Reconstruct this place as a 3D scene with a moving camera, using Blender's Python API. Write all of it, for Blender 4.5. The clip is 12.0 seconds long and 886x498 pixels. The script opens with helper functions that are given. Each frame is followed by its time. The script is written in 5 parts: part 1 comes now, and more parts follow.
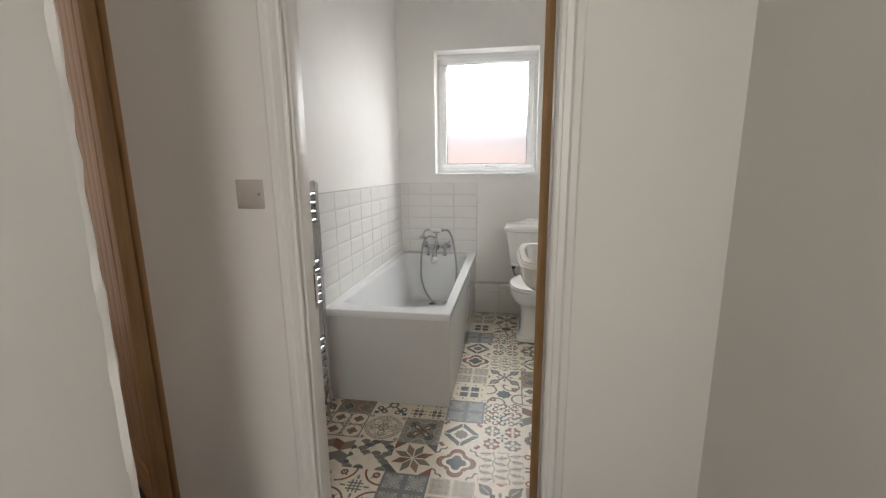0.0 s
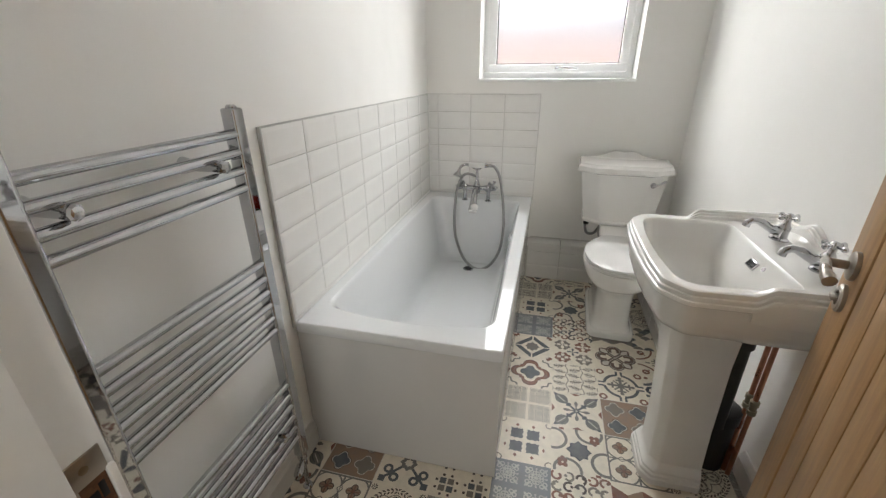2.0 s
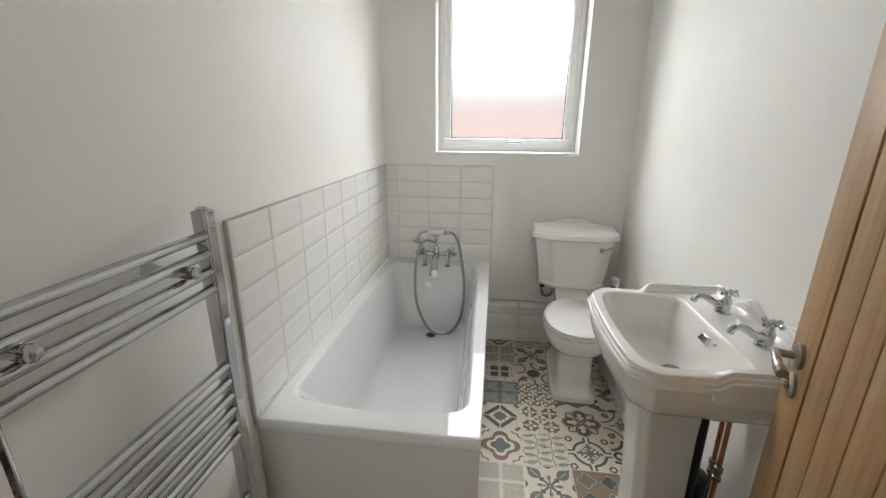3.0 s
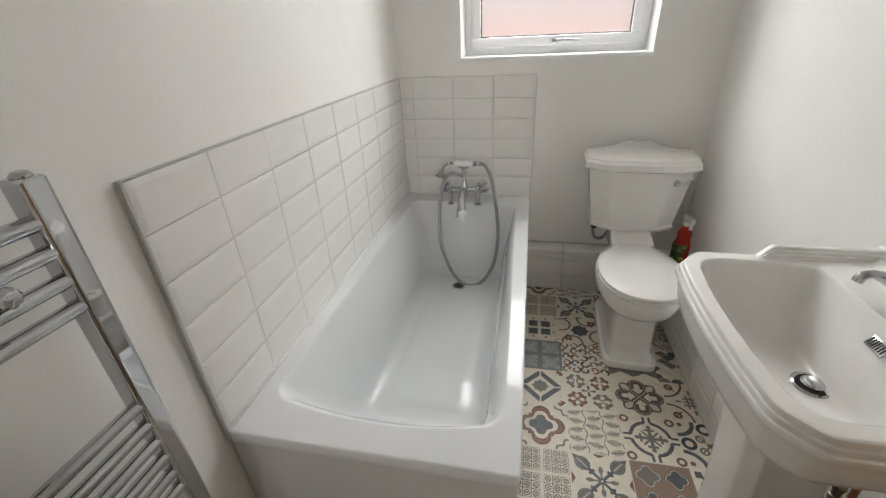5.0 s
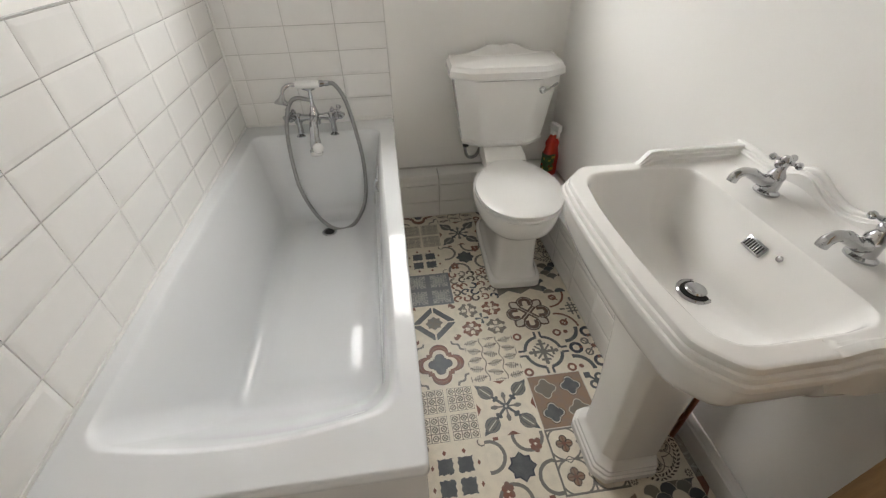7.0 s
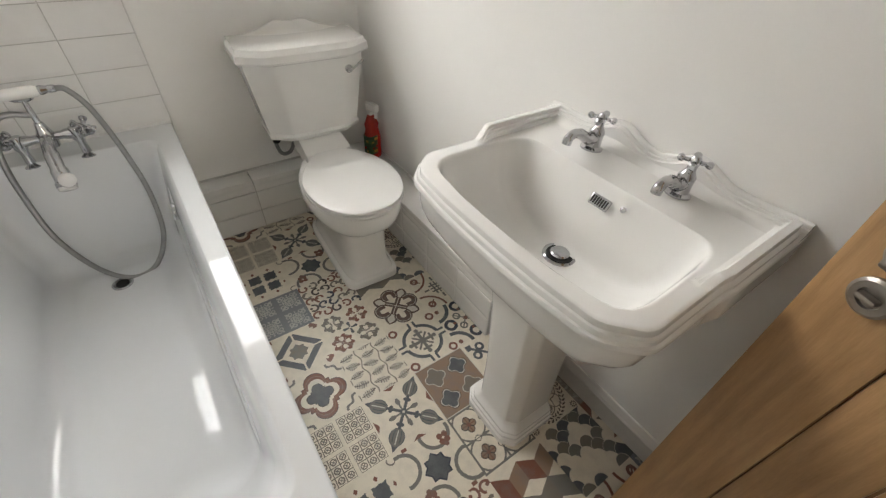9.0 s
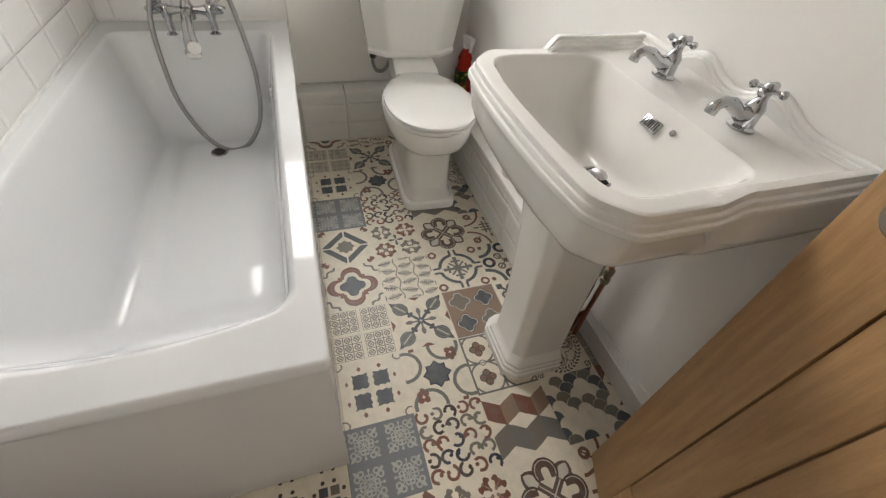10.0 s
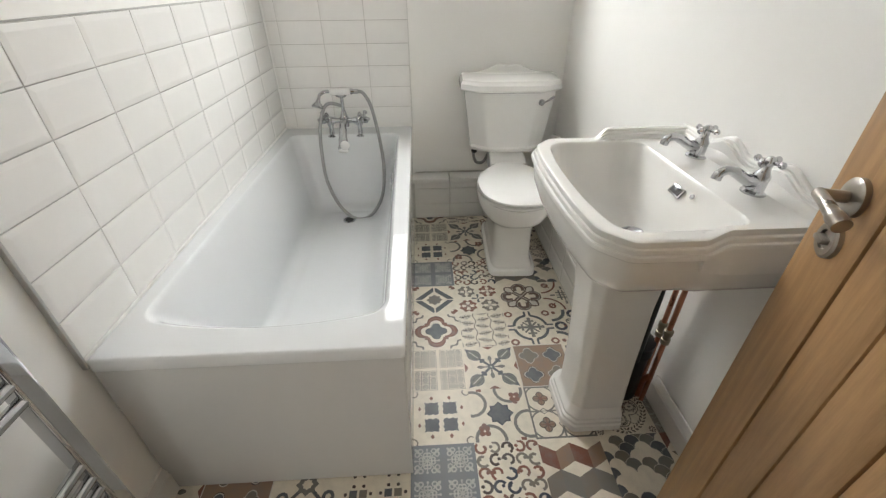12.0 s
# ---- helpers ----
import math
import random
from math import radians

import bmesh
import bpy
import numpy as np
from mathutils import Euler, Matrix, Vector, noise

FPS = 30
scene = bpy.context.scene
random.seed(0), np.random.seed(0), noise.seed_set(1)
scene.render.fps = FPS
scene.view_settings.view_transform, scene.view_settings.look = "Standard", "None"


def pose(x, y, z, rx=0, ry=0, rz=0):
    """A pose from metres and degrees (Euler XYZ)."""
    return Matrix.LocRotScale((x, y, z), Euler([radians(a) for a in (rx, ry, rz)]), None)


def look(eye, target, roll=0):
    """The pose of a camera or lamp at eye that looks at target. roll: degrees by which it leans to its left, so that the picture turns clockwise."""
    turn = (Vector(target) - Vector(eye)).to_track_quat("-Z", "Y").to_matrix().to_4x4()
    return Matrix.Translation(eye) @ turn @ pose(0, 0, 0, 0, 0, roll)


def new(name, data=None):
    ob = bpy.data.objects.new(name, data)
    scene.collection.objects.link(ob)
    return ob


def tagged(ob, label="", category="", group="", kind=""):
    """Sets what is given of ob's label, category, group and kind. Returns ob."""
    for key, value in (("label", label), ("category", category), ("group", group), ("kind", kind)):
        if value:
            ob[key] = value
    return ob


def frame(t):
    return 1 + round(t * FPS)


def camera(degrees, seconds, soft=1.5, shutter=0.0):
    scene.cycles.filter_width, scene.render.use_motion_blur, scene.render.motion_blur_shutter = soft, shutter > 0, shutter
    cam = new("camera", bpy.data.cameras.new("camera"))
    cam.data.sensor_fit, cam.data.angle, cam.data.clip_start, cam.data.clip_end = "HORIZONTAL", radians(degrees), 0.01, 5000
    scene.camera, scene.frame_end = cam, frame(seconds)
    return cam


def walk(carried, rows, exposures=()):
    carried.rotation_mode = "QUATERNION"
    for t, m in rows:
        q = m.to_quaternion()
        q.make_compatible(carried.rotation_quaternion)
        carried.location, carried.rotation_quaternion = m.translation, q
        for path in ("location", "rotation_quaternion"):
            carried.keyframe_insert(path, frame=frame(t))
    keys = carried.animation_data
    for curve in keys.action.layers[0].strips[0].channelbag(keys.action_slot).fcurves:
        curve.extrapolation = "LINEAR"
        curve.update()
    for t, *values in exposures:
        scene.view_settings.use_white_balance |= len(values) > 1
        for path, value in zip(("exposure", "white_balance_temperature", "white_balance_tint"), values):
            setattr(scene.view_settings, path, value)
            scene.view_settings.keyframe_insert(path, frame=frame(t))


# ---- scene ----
cam = camera(94.6, 12.0, soft=1.3)
PATH = [
    (0, (1.005, -2.005, 1.286), (0.68, -0.068, 0.905), -0.6),
    (0.5, (0.977, -1.518, 1.296), (0.434, 0.359, 0.867), -0.0),
    (1, (0.873, -1.244, 1.325), (0.378, 0.612, 0.769), -0.7),
    (1.5, (0.816, -1.082, 1.324), (0.324, 0.734, 0.646), -0.6),
    (2, (0.771, -0.99, 1.31), (0.318, 0.784, 0.505), -0.5),
    (2.5, (0.718, -0.961, 1.303), (0.366, 0.837, 0.499), -0.4),
    (3, (0.704, -0.977, 1.415), (0.471, 0.923, 0.835), 0.4),
    (3.2, (0.698, -0.981, 1.472), (0.508, 0.953, 0.996), 0.7),
    (4.8, (0.678, -0.605, 1.393), (0.362, 1.174, 0.536), -2.7),
    (5, (0.676, -0.541, 1.369), (0.297, 1.185, 0.433), -2.7),
    (5.5, (0.665, -0.47, 1.281), (0.214, 1.159, 0.213), -2.3),
    (6, (0.637, -0.421, 1.268), (0.225, 1.144, 0.092), -2.0),
    (6.5, (0.648, -0.404, 1.267), (0.426, 1.149, 0.026), -1.7),
    (7, (0.692, -0.322, 1.3), (0.881, 1.221, 0.041), -1.1),
    (7.5, (0.629, -0.188, 1.344), (1.305, 1.229, 0.104), 0.8),
    (7.7, (0.649, -0.162, 1.344), (1.408, 1.205, 0.098), 0.4),
    (9.3, (0.691, -0.179, 1.251), (1.58, 0.975, -0.12), 4.2),
    (9.5, (0.698, -0.207, 1.234), (1.512, 0.96, -0.171), 5.1),
    (10, (0.728, -0.361, 1.167), (1.254, 0.938, -0.259), 7.2),
    (10.5, (0.739, -0.483, 1.106), (0.943, 0.803, -0.413), 3.5),
    (11, (0.724, -0.559, 1.059), (0.822, 0.67, -0.515), 1.4),
    (11.5, (0.732, -0.595, 1.096), (0.819, 0.769, -0.364), 0.3),
    (12, (0.754, -0.645, 1.229), (0.838, 1.022, 0.127), -0.4),
]
# the phone's exposure drifts as it turns from the bright window to the floor
EXPOSE = [(0.0, 0.30, 6500, 13), (0.5, 0.31, 6500, 13), (1.0, 0.32, 6500, 12), (2.0, 0.37, 6500, 12), (2.5, 0.38, 6500, 12), (3.0, 0.22, 6500, 11), (5.0, 0.12, 6560, 12), (5.5, 0.25, 6600, 12),
          (6.5, 0.31, 6680, 13), (7.5, 0.20, 6720, 13), (9.5, 0.33, 6750, 13), (10.0, 0.42, 6800, 14), (10.5, 0.66, 6840, 13), (11.0, 0.88, 6780, 13), (11.5, 0.92, 6700, 12), (12.0, 0.60, 6540, 11)]
walk(cam, [(t, look(eye, target, roll)) for t, eye, target, roll in PATH], EXPOSE)

# ---------------------------------------------------------------- light
scene.cycles.diffuse_bounces = 9                 # a small white room: light goes round many times
world = bpy.data.worlds.new("sky")
scene.world = world
world.use_nodes = True
wn = world.node_tree
sky = wn.nodes.new("ShaderNodeTexSky")
sky.sky_type, sky.sun_disc = "NISHITA", False
sky.air_density, sky.dust_density = 0.7, 6.0      # hazy
sky.sun_elevation, sky.sun_rotation = radians(38), radians(200)
wn.nodes["Background"].inputs["Strength"].default_value = 0.15
wn.links.new(sky.outputs["Color"], wn.nodes["Background"].inputs["Color"])


def lamp(name, m, power, width, height, colour):
    data = bpy.data.lights.new(name, "AREA")
    data.shape, data.size, data.size_y, data.energy, data.color = "RECTANGLE", width, height, power, colour
    ob = new(name, data)
    ob.matrix_world = m
    return ob


# overcast daylight outside the frosted window; bedroom and landing lamps added at unseen openings
lamp("window_daylight", look((0.77, 2.75, 2.60), (0.77, 1.7, 1.95)), 140, 2.8, 1.45, (0.975, 1.0, 0.975))
# lights the bright bedroom; the window it shines from is assumed
lamp("bedroom_daylight", look((-1.4, 2.0, 1.5), (-1.7, -1.0, 1.2)), 46, 1.2, 1.1, (1.0, 0.86, 0.78))
# stands in for light reaching the landing from behind, source unseen
lamp("landing_fill", look((1.50, -3.7, 1.65), (0.3, -2.7, 1.2)), 24, 0.44, 0.9, (1.0, 0.975, 0.90))
sun = bpy.data.lights.new("sun", "SUN")
sun.energy, sun.angle, sun.color = 4.0, radians(2), (1.0, 0.95, 0.88)
new("sun", sun).matrix_world = look((0, 0, 10), (3.0, 7.0, 0))


# ---------------------------------------------------------------- materials
def material(name, colour, rough=0.5, metal=0.0, vary=0.06, scale=6.0, fine=120.0, bump=0.1, coat=0.0, stretch=(1, 1, 1), dark=None, rough_vary=0.08, spec=0.5):
    """Two scales of variation in colour, roughness and relief."""
    m = bpy.data.materials.new(name)
    m.use_nodes = True
    n, l = m.node_tree.nodes, m.node_tree.links
    b = n["Principled BSDF"]
    b.inputs["Metallic"].default_value = metal
    b.inputs["Coat Weight"].default_value = coat
    b.inputs["Coat Roughness"].default_value = 0.05
    b.inputs["Specular IOR Level"].default_value = spec
    tc, mp = n.new("ShaderNodeTexCoord"), n.new("ShaderNodeMapping")
    l.new(tc.outputs["Object"], mp.inputs["Vector"])
    mp.inputs["Scale"].default_value = stretch
    big, small = n.new("ShaderNodeTexNoise"), n.new("ShaderNodeTexNoise")
    big.inputs["Scale"].default_value, small.inputs["Scale"].default_value = scale, fine
    big.inputs["Detail"].default_value, small.inputs["Detail"].default_value = 4, 3
    l.new(mp.outputs[0], big.inputs["Vector"])
    l.new(mp.outputs[0], small.inputs["Vector"])
    add = n.new("ShaderNodeMath")
    add.operation = "MULTIPLY_ADD"
    add.inputs[1].default_value = 0.35
    l.new(small.outputs["Fac"], add.inputs[0])
    l.new(big.outputs["Fac"], add.inputs[2])
    ramp = n.new("ShaderNodeMapRange")
    ramp.inputs["From Min"].default_value, ramp.inputs["From Max"].default_value = 0.4, 0.95
    l.new(add.outputs[0], ramp.inputs["Value"])
    mix = n.new("ShaderNodeMix")
    mix.data_type = "RGBA"
    lo = dark or tuple(c * (1 - 2 * vary) for c in colour)
    mix.inputs["A"].default_value = (*lo, 1)
    mix.inputs["B"].default_value = (*colour, 1)
    l.new(ramp.outputs[0], mix.inputs["Factor"])
    l.new(mix.outputs["Result"], b.inputs["Base Color"])
    rr = n.new("ShaderNodeMapRange")
    rr.inputs["To Min"].default_value, rr.inputs["To Max"].default_value = max(0.02, rough - rough_vary), rough + rough_vary
    l.new(big.outputs["Fac"], rr.inputs["Value"])
    l.new(rr.outputs[0], b.inputs["Roughness"])
    if bump:
        bp = n.new("ShaderNodeBump")
        bp.inputs["Strength"].default_value, bp.inputs["Distance"].default_value = bump, 0.002
        l.new(add.outputs[0], bp.inputs["Height"])
        l.new(bp.outputs[0], b.inputs["Normal"])
    return m


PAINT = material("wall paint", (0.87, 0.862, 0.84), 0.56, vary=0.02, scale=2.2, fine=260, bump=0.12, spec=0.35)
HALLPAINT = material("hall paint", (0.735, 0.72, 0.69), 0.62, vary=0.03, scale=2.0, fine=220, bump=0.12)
# hand-trowelled plaster: wide shallow waves under the paint
pn, pl = PAINT.node_tree.nodes, PAINT.node_tree.links
wave_n, wave_b = pn.new("ShaderNodeTexNoise"), pn.new("ShaderNodeBump")
wave_n.inputs["Scale"].default_value, wave_n.inputs["Detail"].default_value = 4.5, 1.0
wave_b.inputs["Strength"].default_value, wave_b.inputs["Distance"].default_value = 0.3, 0.02
pl.new(next(n for n in pn if n.bl_idname == "ShaderNodeTexCoord").outputs["Object"], wave_n.inputs["Vector"])
pl.new(wave_n.outputs["Fac"], wave_b.inputs["Height"])
fine_b = next(n for n in pn if n.bl_idname == "ShaderNodeBump" and n != wave_b)
pl.new(wave_b.outputs[0], fine_b.inputs["Normal"])
CEIL = material("ceiling paint", (0.87, 0.87, 0.855), 0.8, vary=0.02, scale=2.0, fine=200, bump=0.1)
GLOSS = material("white gloss woodwork", (0.73, 0.72, 0.695), 0.40, vary=0.03, scale=5, fine=90, bump=0.08)
TILE = material("white glazed tile", (0.82, 0.812, 0.795), 0.13, vary=0.02, scale=9, fine=60, bump=0.03, rough_vary=0.04)
GROUT = material("grout", (0.60, 0.585, 0.56), 0.85, vary=0.08, scale=20, fine=300, bump=0.15)
TRIM = material("grey tile trim", (0.50, 0.50, 0.49), 0.4, vary=0.06, scale=14, fine=100, bump=0.04)
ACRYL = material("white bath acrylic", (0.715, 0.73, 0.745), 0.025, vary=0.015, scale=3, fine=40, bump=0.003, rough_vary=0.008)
# white panels: the grey holds the shade of the side facing the hall
PANEL_SHADED = material("shaded bath panel", (0.56, 0.56, 0.555), 0.09, vary=0.02, scale=3, fine=40, bump=0.008, rough_vary=0.02)
CERAMIC = material("white glazed ceramic", (0.84, 0.832, 0.812), 0.035, vary=0.015, scale=5, fine=30, bump=0.004, rough_vary=0.012)
PLASTIC = material("white seat plastic", (0.82, 0.815, 0.80), 0.2, vary=0.015, scale=5, fine=50, bump=0.02)
CHROME = material("chrome", (0.56, 0.565, 0.58), 0.035, metal=1.0, vary=0.03, scale=20, fine=150, bump=0.006, rough_vary=0.015)
NICKEL = material("brushed nickel", (0.40, 0.365, 0.325), 0.3, metal=1.0, vary=0.05, scale=20, fine=250, bump=0.04)
SATIN = material("satin steel", (0.62, 0.59, 0.56), 0.45, metal=0.7, vary=0.04, scale=12, fine=300, bump=0.03)
HOSE = material("hose steel", (0.36, 0.36, 0.36), 0.32, metal=1.0, vary=0.1, scale=40, fine=300, bump=0.2)
COPPER = material("copper pipe", (0.50, 0.22, 0.14), 0.3, metal=1.0, vary=0.15, scale=18, fine=120, bump=0.05)
BRASS = material("brass fitting", (0.36, 0.31, 0.23), 0.35, metal=1.0, vary=0.12, scale=30, fine=150, bump=0.05)
BLACK = material("black pipe plastic", (0.012, 0.012, 0.012), 0.4, vary=0.2, scale=12, fine=150, bump=0.1)
DARK = material("dark opening", (0.02, 0.02, 0.02), 0.6, vary=0.1, scale=12, fine=80, bump=0.05)
UPVC = material("white window plastic", (0.90, 0.905, 0.91), 0.25, vary=0.015, scale=4, fine=80, bump=0.02)
GASKET = material("black gasket", (0.02, 0.02, 0.022), 0.6, vary=0.1, scale=20, fine=100, bump=0.05)
CARPET = material("grey carpet", (0.085, 0.08, 0.085), 0.95, vary=0.22, scale=14, fine=420, bump=0.9, spec=0.1)
BRICK_GLOW = material("orange brick", (0.46, 0.32, 0.27), 0.85, vary=0.2, scale=10, fine=120, bump=0.4)
MORTAR_GLOW = material("mortar", (0.42, 0.36, 0.30), 0.9, vary=0.1, scale=12, fine=200, bump=0.3)
# added emission stands in for strong sunlight on brick and mortar
for m in (BRICK_GLOW, MORTAR_GLOW):
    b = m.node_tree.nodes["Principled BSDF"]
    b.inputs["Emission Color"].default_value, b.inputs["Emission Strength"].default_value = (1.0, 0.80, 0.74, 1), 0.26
EARTH = material("yard paving", (0.20, 0.19, 0.17), 0.9, vary=0.15, scale=2, fine=40, bump=0.3)
SEALANT = material("silicone sealant", (0.80, 0.795, 0.78), 0.35, vary=0.05, scale=30, fine=120, bump=0.05)
RED = material("red spray bottle plastic", (0.50, 0.035, 0.02), 0.25, vary=0.1, scale=20, fine=90, bump=0.02)
LABEL = material("green bottle label", (0.05, 0.13, 0.03), 0.4, vary=0.3, scale=60, fine=200, bump=0.02)
YELLOW = material("yellow label patch", (0.6, 0.38, 0.04), 0.4, vary=0.15, scale=60, fine=200, bump=0.02)
PAPER = material("toilet paper", (0.80, 0.77, 0.72), 0.95, vary=0.03, scale=20, fine=200, bump=0.3)
CARD = material("card", (0.38, 0.29, 0.2), 0.9, vary=0.1, scale=30, fine=200, bump=0.1)
OAK = material("oak veneer", (0.48, 0.29, 0.135), 0.42, vary=0.1, scale=6, fine=70, bump=0.22, stretch=(11, 11, 0.9), dark=(0.30, 0.165, 0.068))
OAKRAIL = material("oak rail veneer", (0.48, 0.29, 0.135), 0.42, vary=0.1, scale=6, fine=70, bump=0.22, stretch=(0.9, 11, 11), dark=(0.30, 0.165, 0.068))
BARE = material("chiselled bare wood", (0.22, 0.10, 0.045), 0.85, vary=0.5, scale=60, fine=300, bump=0.8, dark=(0.05, 0.025, 0.015))
GROOVE = material("oak groove", (0.20, 0.11, 0.05), 0.7, vary=0.1, scale=20, fine=90, bump=0.1)

frost = bpy.data.materials.new("frosted glass")
frost.use_nodes = True
fb = frost.node_tree.nodes["Principled BSDF"]
fb.inputs["Base Color"].default_value = (0.97, 0.97, 0.98, 1)
fb.inputs["Roughness"].default_value = 0.38
fb.inputs["Transmission Weight"].default_value = 1.0
fb.inputs["IOR"].default_value = 1.45
fn = frost.node_tree.nodes.new("ShaderNodeTexNoise")
fn.inputs["Scale"].default_value = 180
fp = frost.node_tree.nodes.new("ShaderNodeBump")
fp.inputs["Strength"].default_value, fp.inputs["Distance"].default_value = 0.3, 0.002
frost.node_tree.links.new(fn.outputs["Fac"], fp.inputs["Height"])
frost.node_tree.links.new(fp.outputs[0], fb.inputs["Normal"])


# ---------------------------------------------------------------- mesh helpers
def mesh_of(name, bm, mats, smooth=35):
    me = bpy.data.meshes.new(name)
    bm.normal_update()
    bm.to_mesh(me)
    bm.free()
    for m in mats if isinstance(mats, (list, tuple)) else [mats]:
        me.materials.append(m)
    if smooth:
        me.shade_smooth()
        me.set_sharp_from_angle(angle=radians(smooth))
    return me


def part(name, bm, mat, parent=None, label="", smooth=35):
    ob = new(name, mesh_of(name, bm, mat, smooth))
    if parent is not None:
        ob.parent = parent
    if label:
        ob["label"] = label
    return ob


def thing(name, label, category, group="", m=None):
    ob = tagged(new(name), label, category, group)
    if m is not None:
        ob.matrix_world = m
    return ob


def setting(name, bm, mat, label="", smooth=35):
    return tagged(part(name, bm, mat, None, smooth=smooth), label, kind="structure")


def box(bm, x0, y0, z0, x1, y1, z1, bevel=0.0, seg=2):
    made = bmesh.ops.create_cube(bm, size=1.0, matrix=Matrix.LocRotScale(((x0 + x1) / 2, (y0 + y1) / 2, (z0 + z1) / 2), None, (x1 - x0, y1 - y0, z1 - z0)))
    if bevel:
        edges = {e for v in made["verts"] for e in v.link_edges}
        bmesh.ops.bevel(bm, geom=list(edges), offset=bevel, segments=seg, affect="EDGES", profile=0.5)
    return bm


def boxes(*rows, bevel=0.0):
    bm = bmesh.new()
    for r in rows:
        box(bm, *r, bevel=bevel)
    return bm


def tube(bm, points, radius, seg=14, caps=True):
    """A round bar along points; radius is one number or one a point."""
    pts = [Vector(p) for p in points]
    radii = radius if isinstance(radius, (list, tuple)) else [radius] * len(pts)
    rings, side = [], None
    for i, p in enumerate(pts):
        d = (pts[min(i + 1, len(pts) - 1)] - pts[max(i - 1, 0)]).normalized()
        if side is None:
            side = d.orthogonal().normalized()
        side = (side - d * side.dot(d)).normalized()
        up = d.cross(side)
        rings.append([bm.verts.new(p + radii[i] * (math.cos(a) * side + math.sin(a) * up)) for a in (2 * math.pi * k / seg for k in range(seg))])
    for a, b in zip(rings, rings[1:]):
        for k in range(seg):
            bm.faces.new((a[k], a[(k + 1) % seg], b[(k + 1) % seg], b[k]))
    if caps:
        bm.faces.new(rings[0][::-1])
        bm.faces.new(rings[-1])
    return bm


def loft(bm, rings, cap_first=False, cap_last=False, closed=True):
    rows = [[bm.verts.new(p) for p in r] for r in rings]
    n = len(rows[0])
    for a, b in zip(rows, rows[1:]):
        for k in range(n if closed else n - 1):
            bm.faces.new((a[k], a[(k + 1) % n], b[(k + 1) % n], b[k]))
    if cap_first:
        bm.faces.new(rows[0][::-1])
    if cap_last:
        bm.faces.new(rows[-1])
    return bm


def spin(bm, profile, centre, axis=(0, 0, 1), seg=24):
    """A turned body: profile of (radius, height) along axis from centre."""
    c, a = Vector(centre), Vector(axis).normalized()
    s = a.orthogonal().normalized()
    t = a.cross(s)
    loft(bm, [[c + a * h + max(r, 1e-4) * (math.cos(f) * s + math.sin(f) * t) for f in (2 * math.pi * k / seg for k in range(seg))] for r, h in profile], True, True)
    return bm


def spline(points, n=8):
    """A smooth run of points through those given."""
    p = [Vector(q) for q in points]
    p = [2 * p[0] - p[1]] + p + [2 * p[-1] - p[-2]]
    out = []
    for i in range(1, len(p) - 2):
        for k in range(n):
            t = k / n
            out.append(0.5 * (2 * p[i] + (p[i + 1] - p[i - 1]) * t + (2 * p[i - 1] - 5 * p[i] + 4 * p[i + 1] - p[i + 2]) * t * t + (3 * p[i] - p[i - 1] - 3 * p[i + 1] + p[i + 2]) * t ** 3))
    return out + [p[-2]]


def rrect(x0, x1, y0, y1, z, r, corner=6, side=10, bow=0.0, taper=0.0):
    """A rounded rectangle as a ring of points; bow pushes the low-y side outwards."""
    pts = []
    cs = ((x1 - r, y0 + r, -90), (x1 - r, y1 - r, 0), (x0 + r, y1 - r, 90), (x0 + r, y0 + r, 180))
    for i, (cx, cy, a0) in enumerate(cs):
        for k in range(corner + 1):
            a = radians(a0 + 90 * k / corner)
            pts.append(Vector((cx + r * math.cos(a), cy + r * math.sin(a), z)))
        nx, ny, na = cs[(i + 1) % 4]
        e0 = pts[-1]
        e1 = Vector((nx + r * math.cos(radians(na)), ny + r * math.sin(radians(na)), z))
        pts += [e0.lerp(e1, k / side) for k in range(1, side)]
    for p in pts:
        f = (p.y - y0) / (y1 - y0)
        p.x = (x0 + x1) / 2 + (p.x - (x0 + x1) / 2) * (1 - 1.7 * taper * f / (x1 - x0)) - 0.15 * taper * f
    if bow:
        mx, hx, my = (x0 + x1) / 2, (x1 - x0) / 2, (y0 + y1) / 2
        for p in pts:
            if p.y < my:
                f = max(0.0, 1 - ((p.x - mx) / hx) ** 2)
                p.y -= bow * f * min(1.0, (my - p.y) / (my - y0)) ** 6
    return pts


def polar(poly, centre, n=96):
    """Radii of a polygon round centre, at even angles, with its corners kept."""
    angles = sorted({round(2 * math.pi * k / n, 5) for k in range(n)} | {round(math.atan2(y - centre[1], x - centre[0]) % (2 * math.pi), 5) for x, y in poly})
    return angles


def cast(poly, centre, a):
    dx, dy, best = math.cos(a), math.sin(a), 1e9
    for (x0, y0), (x1, y1) in zip(poly, poly[1:] + poly[:1]):
        ex, ey = x1 - x0, y1 - y0
        den = dx * ey - dy * ex
        if abs(den) < 1e-9:
            continue
        t = ((x0 - centre[0]) * ey - (y0 - centre[1]) * ex) / den
        s = ((x0 - centre[0]) * dy - (y0 - centre[1]) * dx) / den
        if t > 0 and -1e-6 <= s <= 1 + 1e-6:
            best = min(best, t)
    return best


# ---------------------------------------------------------------- shell of the place
X1, Y0, Y1, TOP = 1.525, -0.79, 1.66, 2.85      # bathroom: x 0..X1, y Y0..Y1
HY = -0.902                                       # hall face of the front wall
JL, JR, JT = 0.378, 1.12, 2.0                     # door opening
WX0, WX1, WZ0, WZ1 = 0.33, 1.21, 1.25, 2.275      # window opening

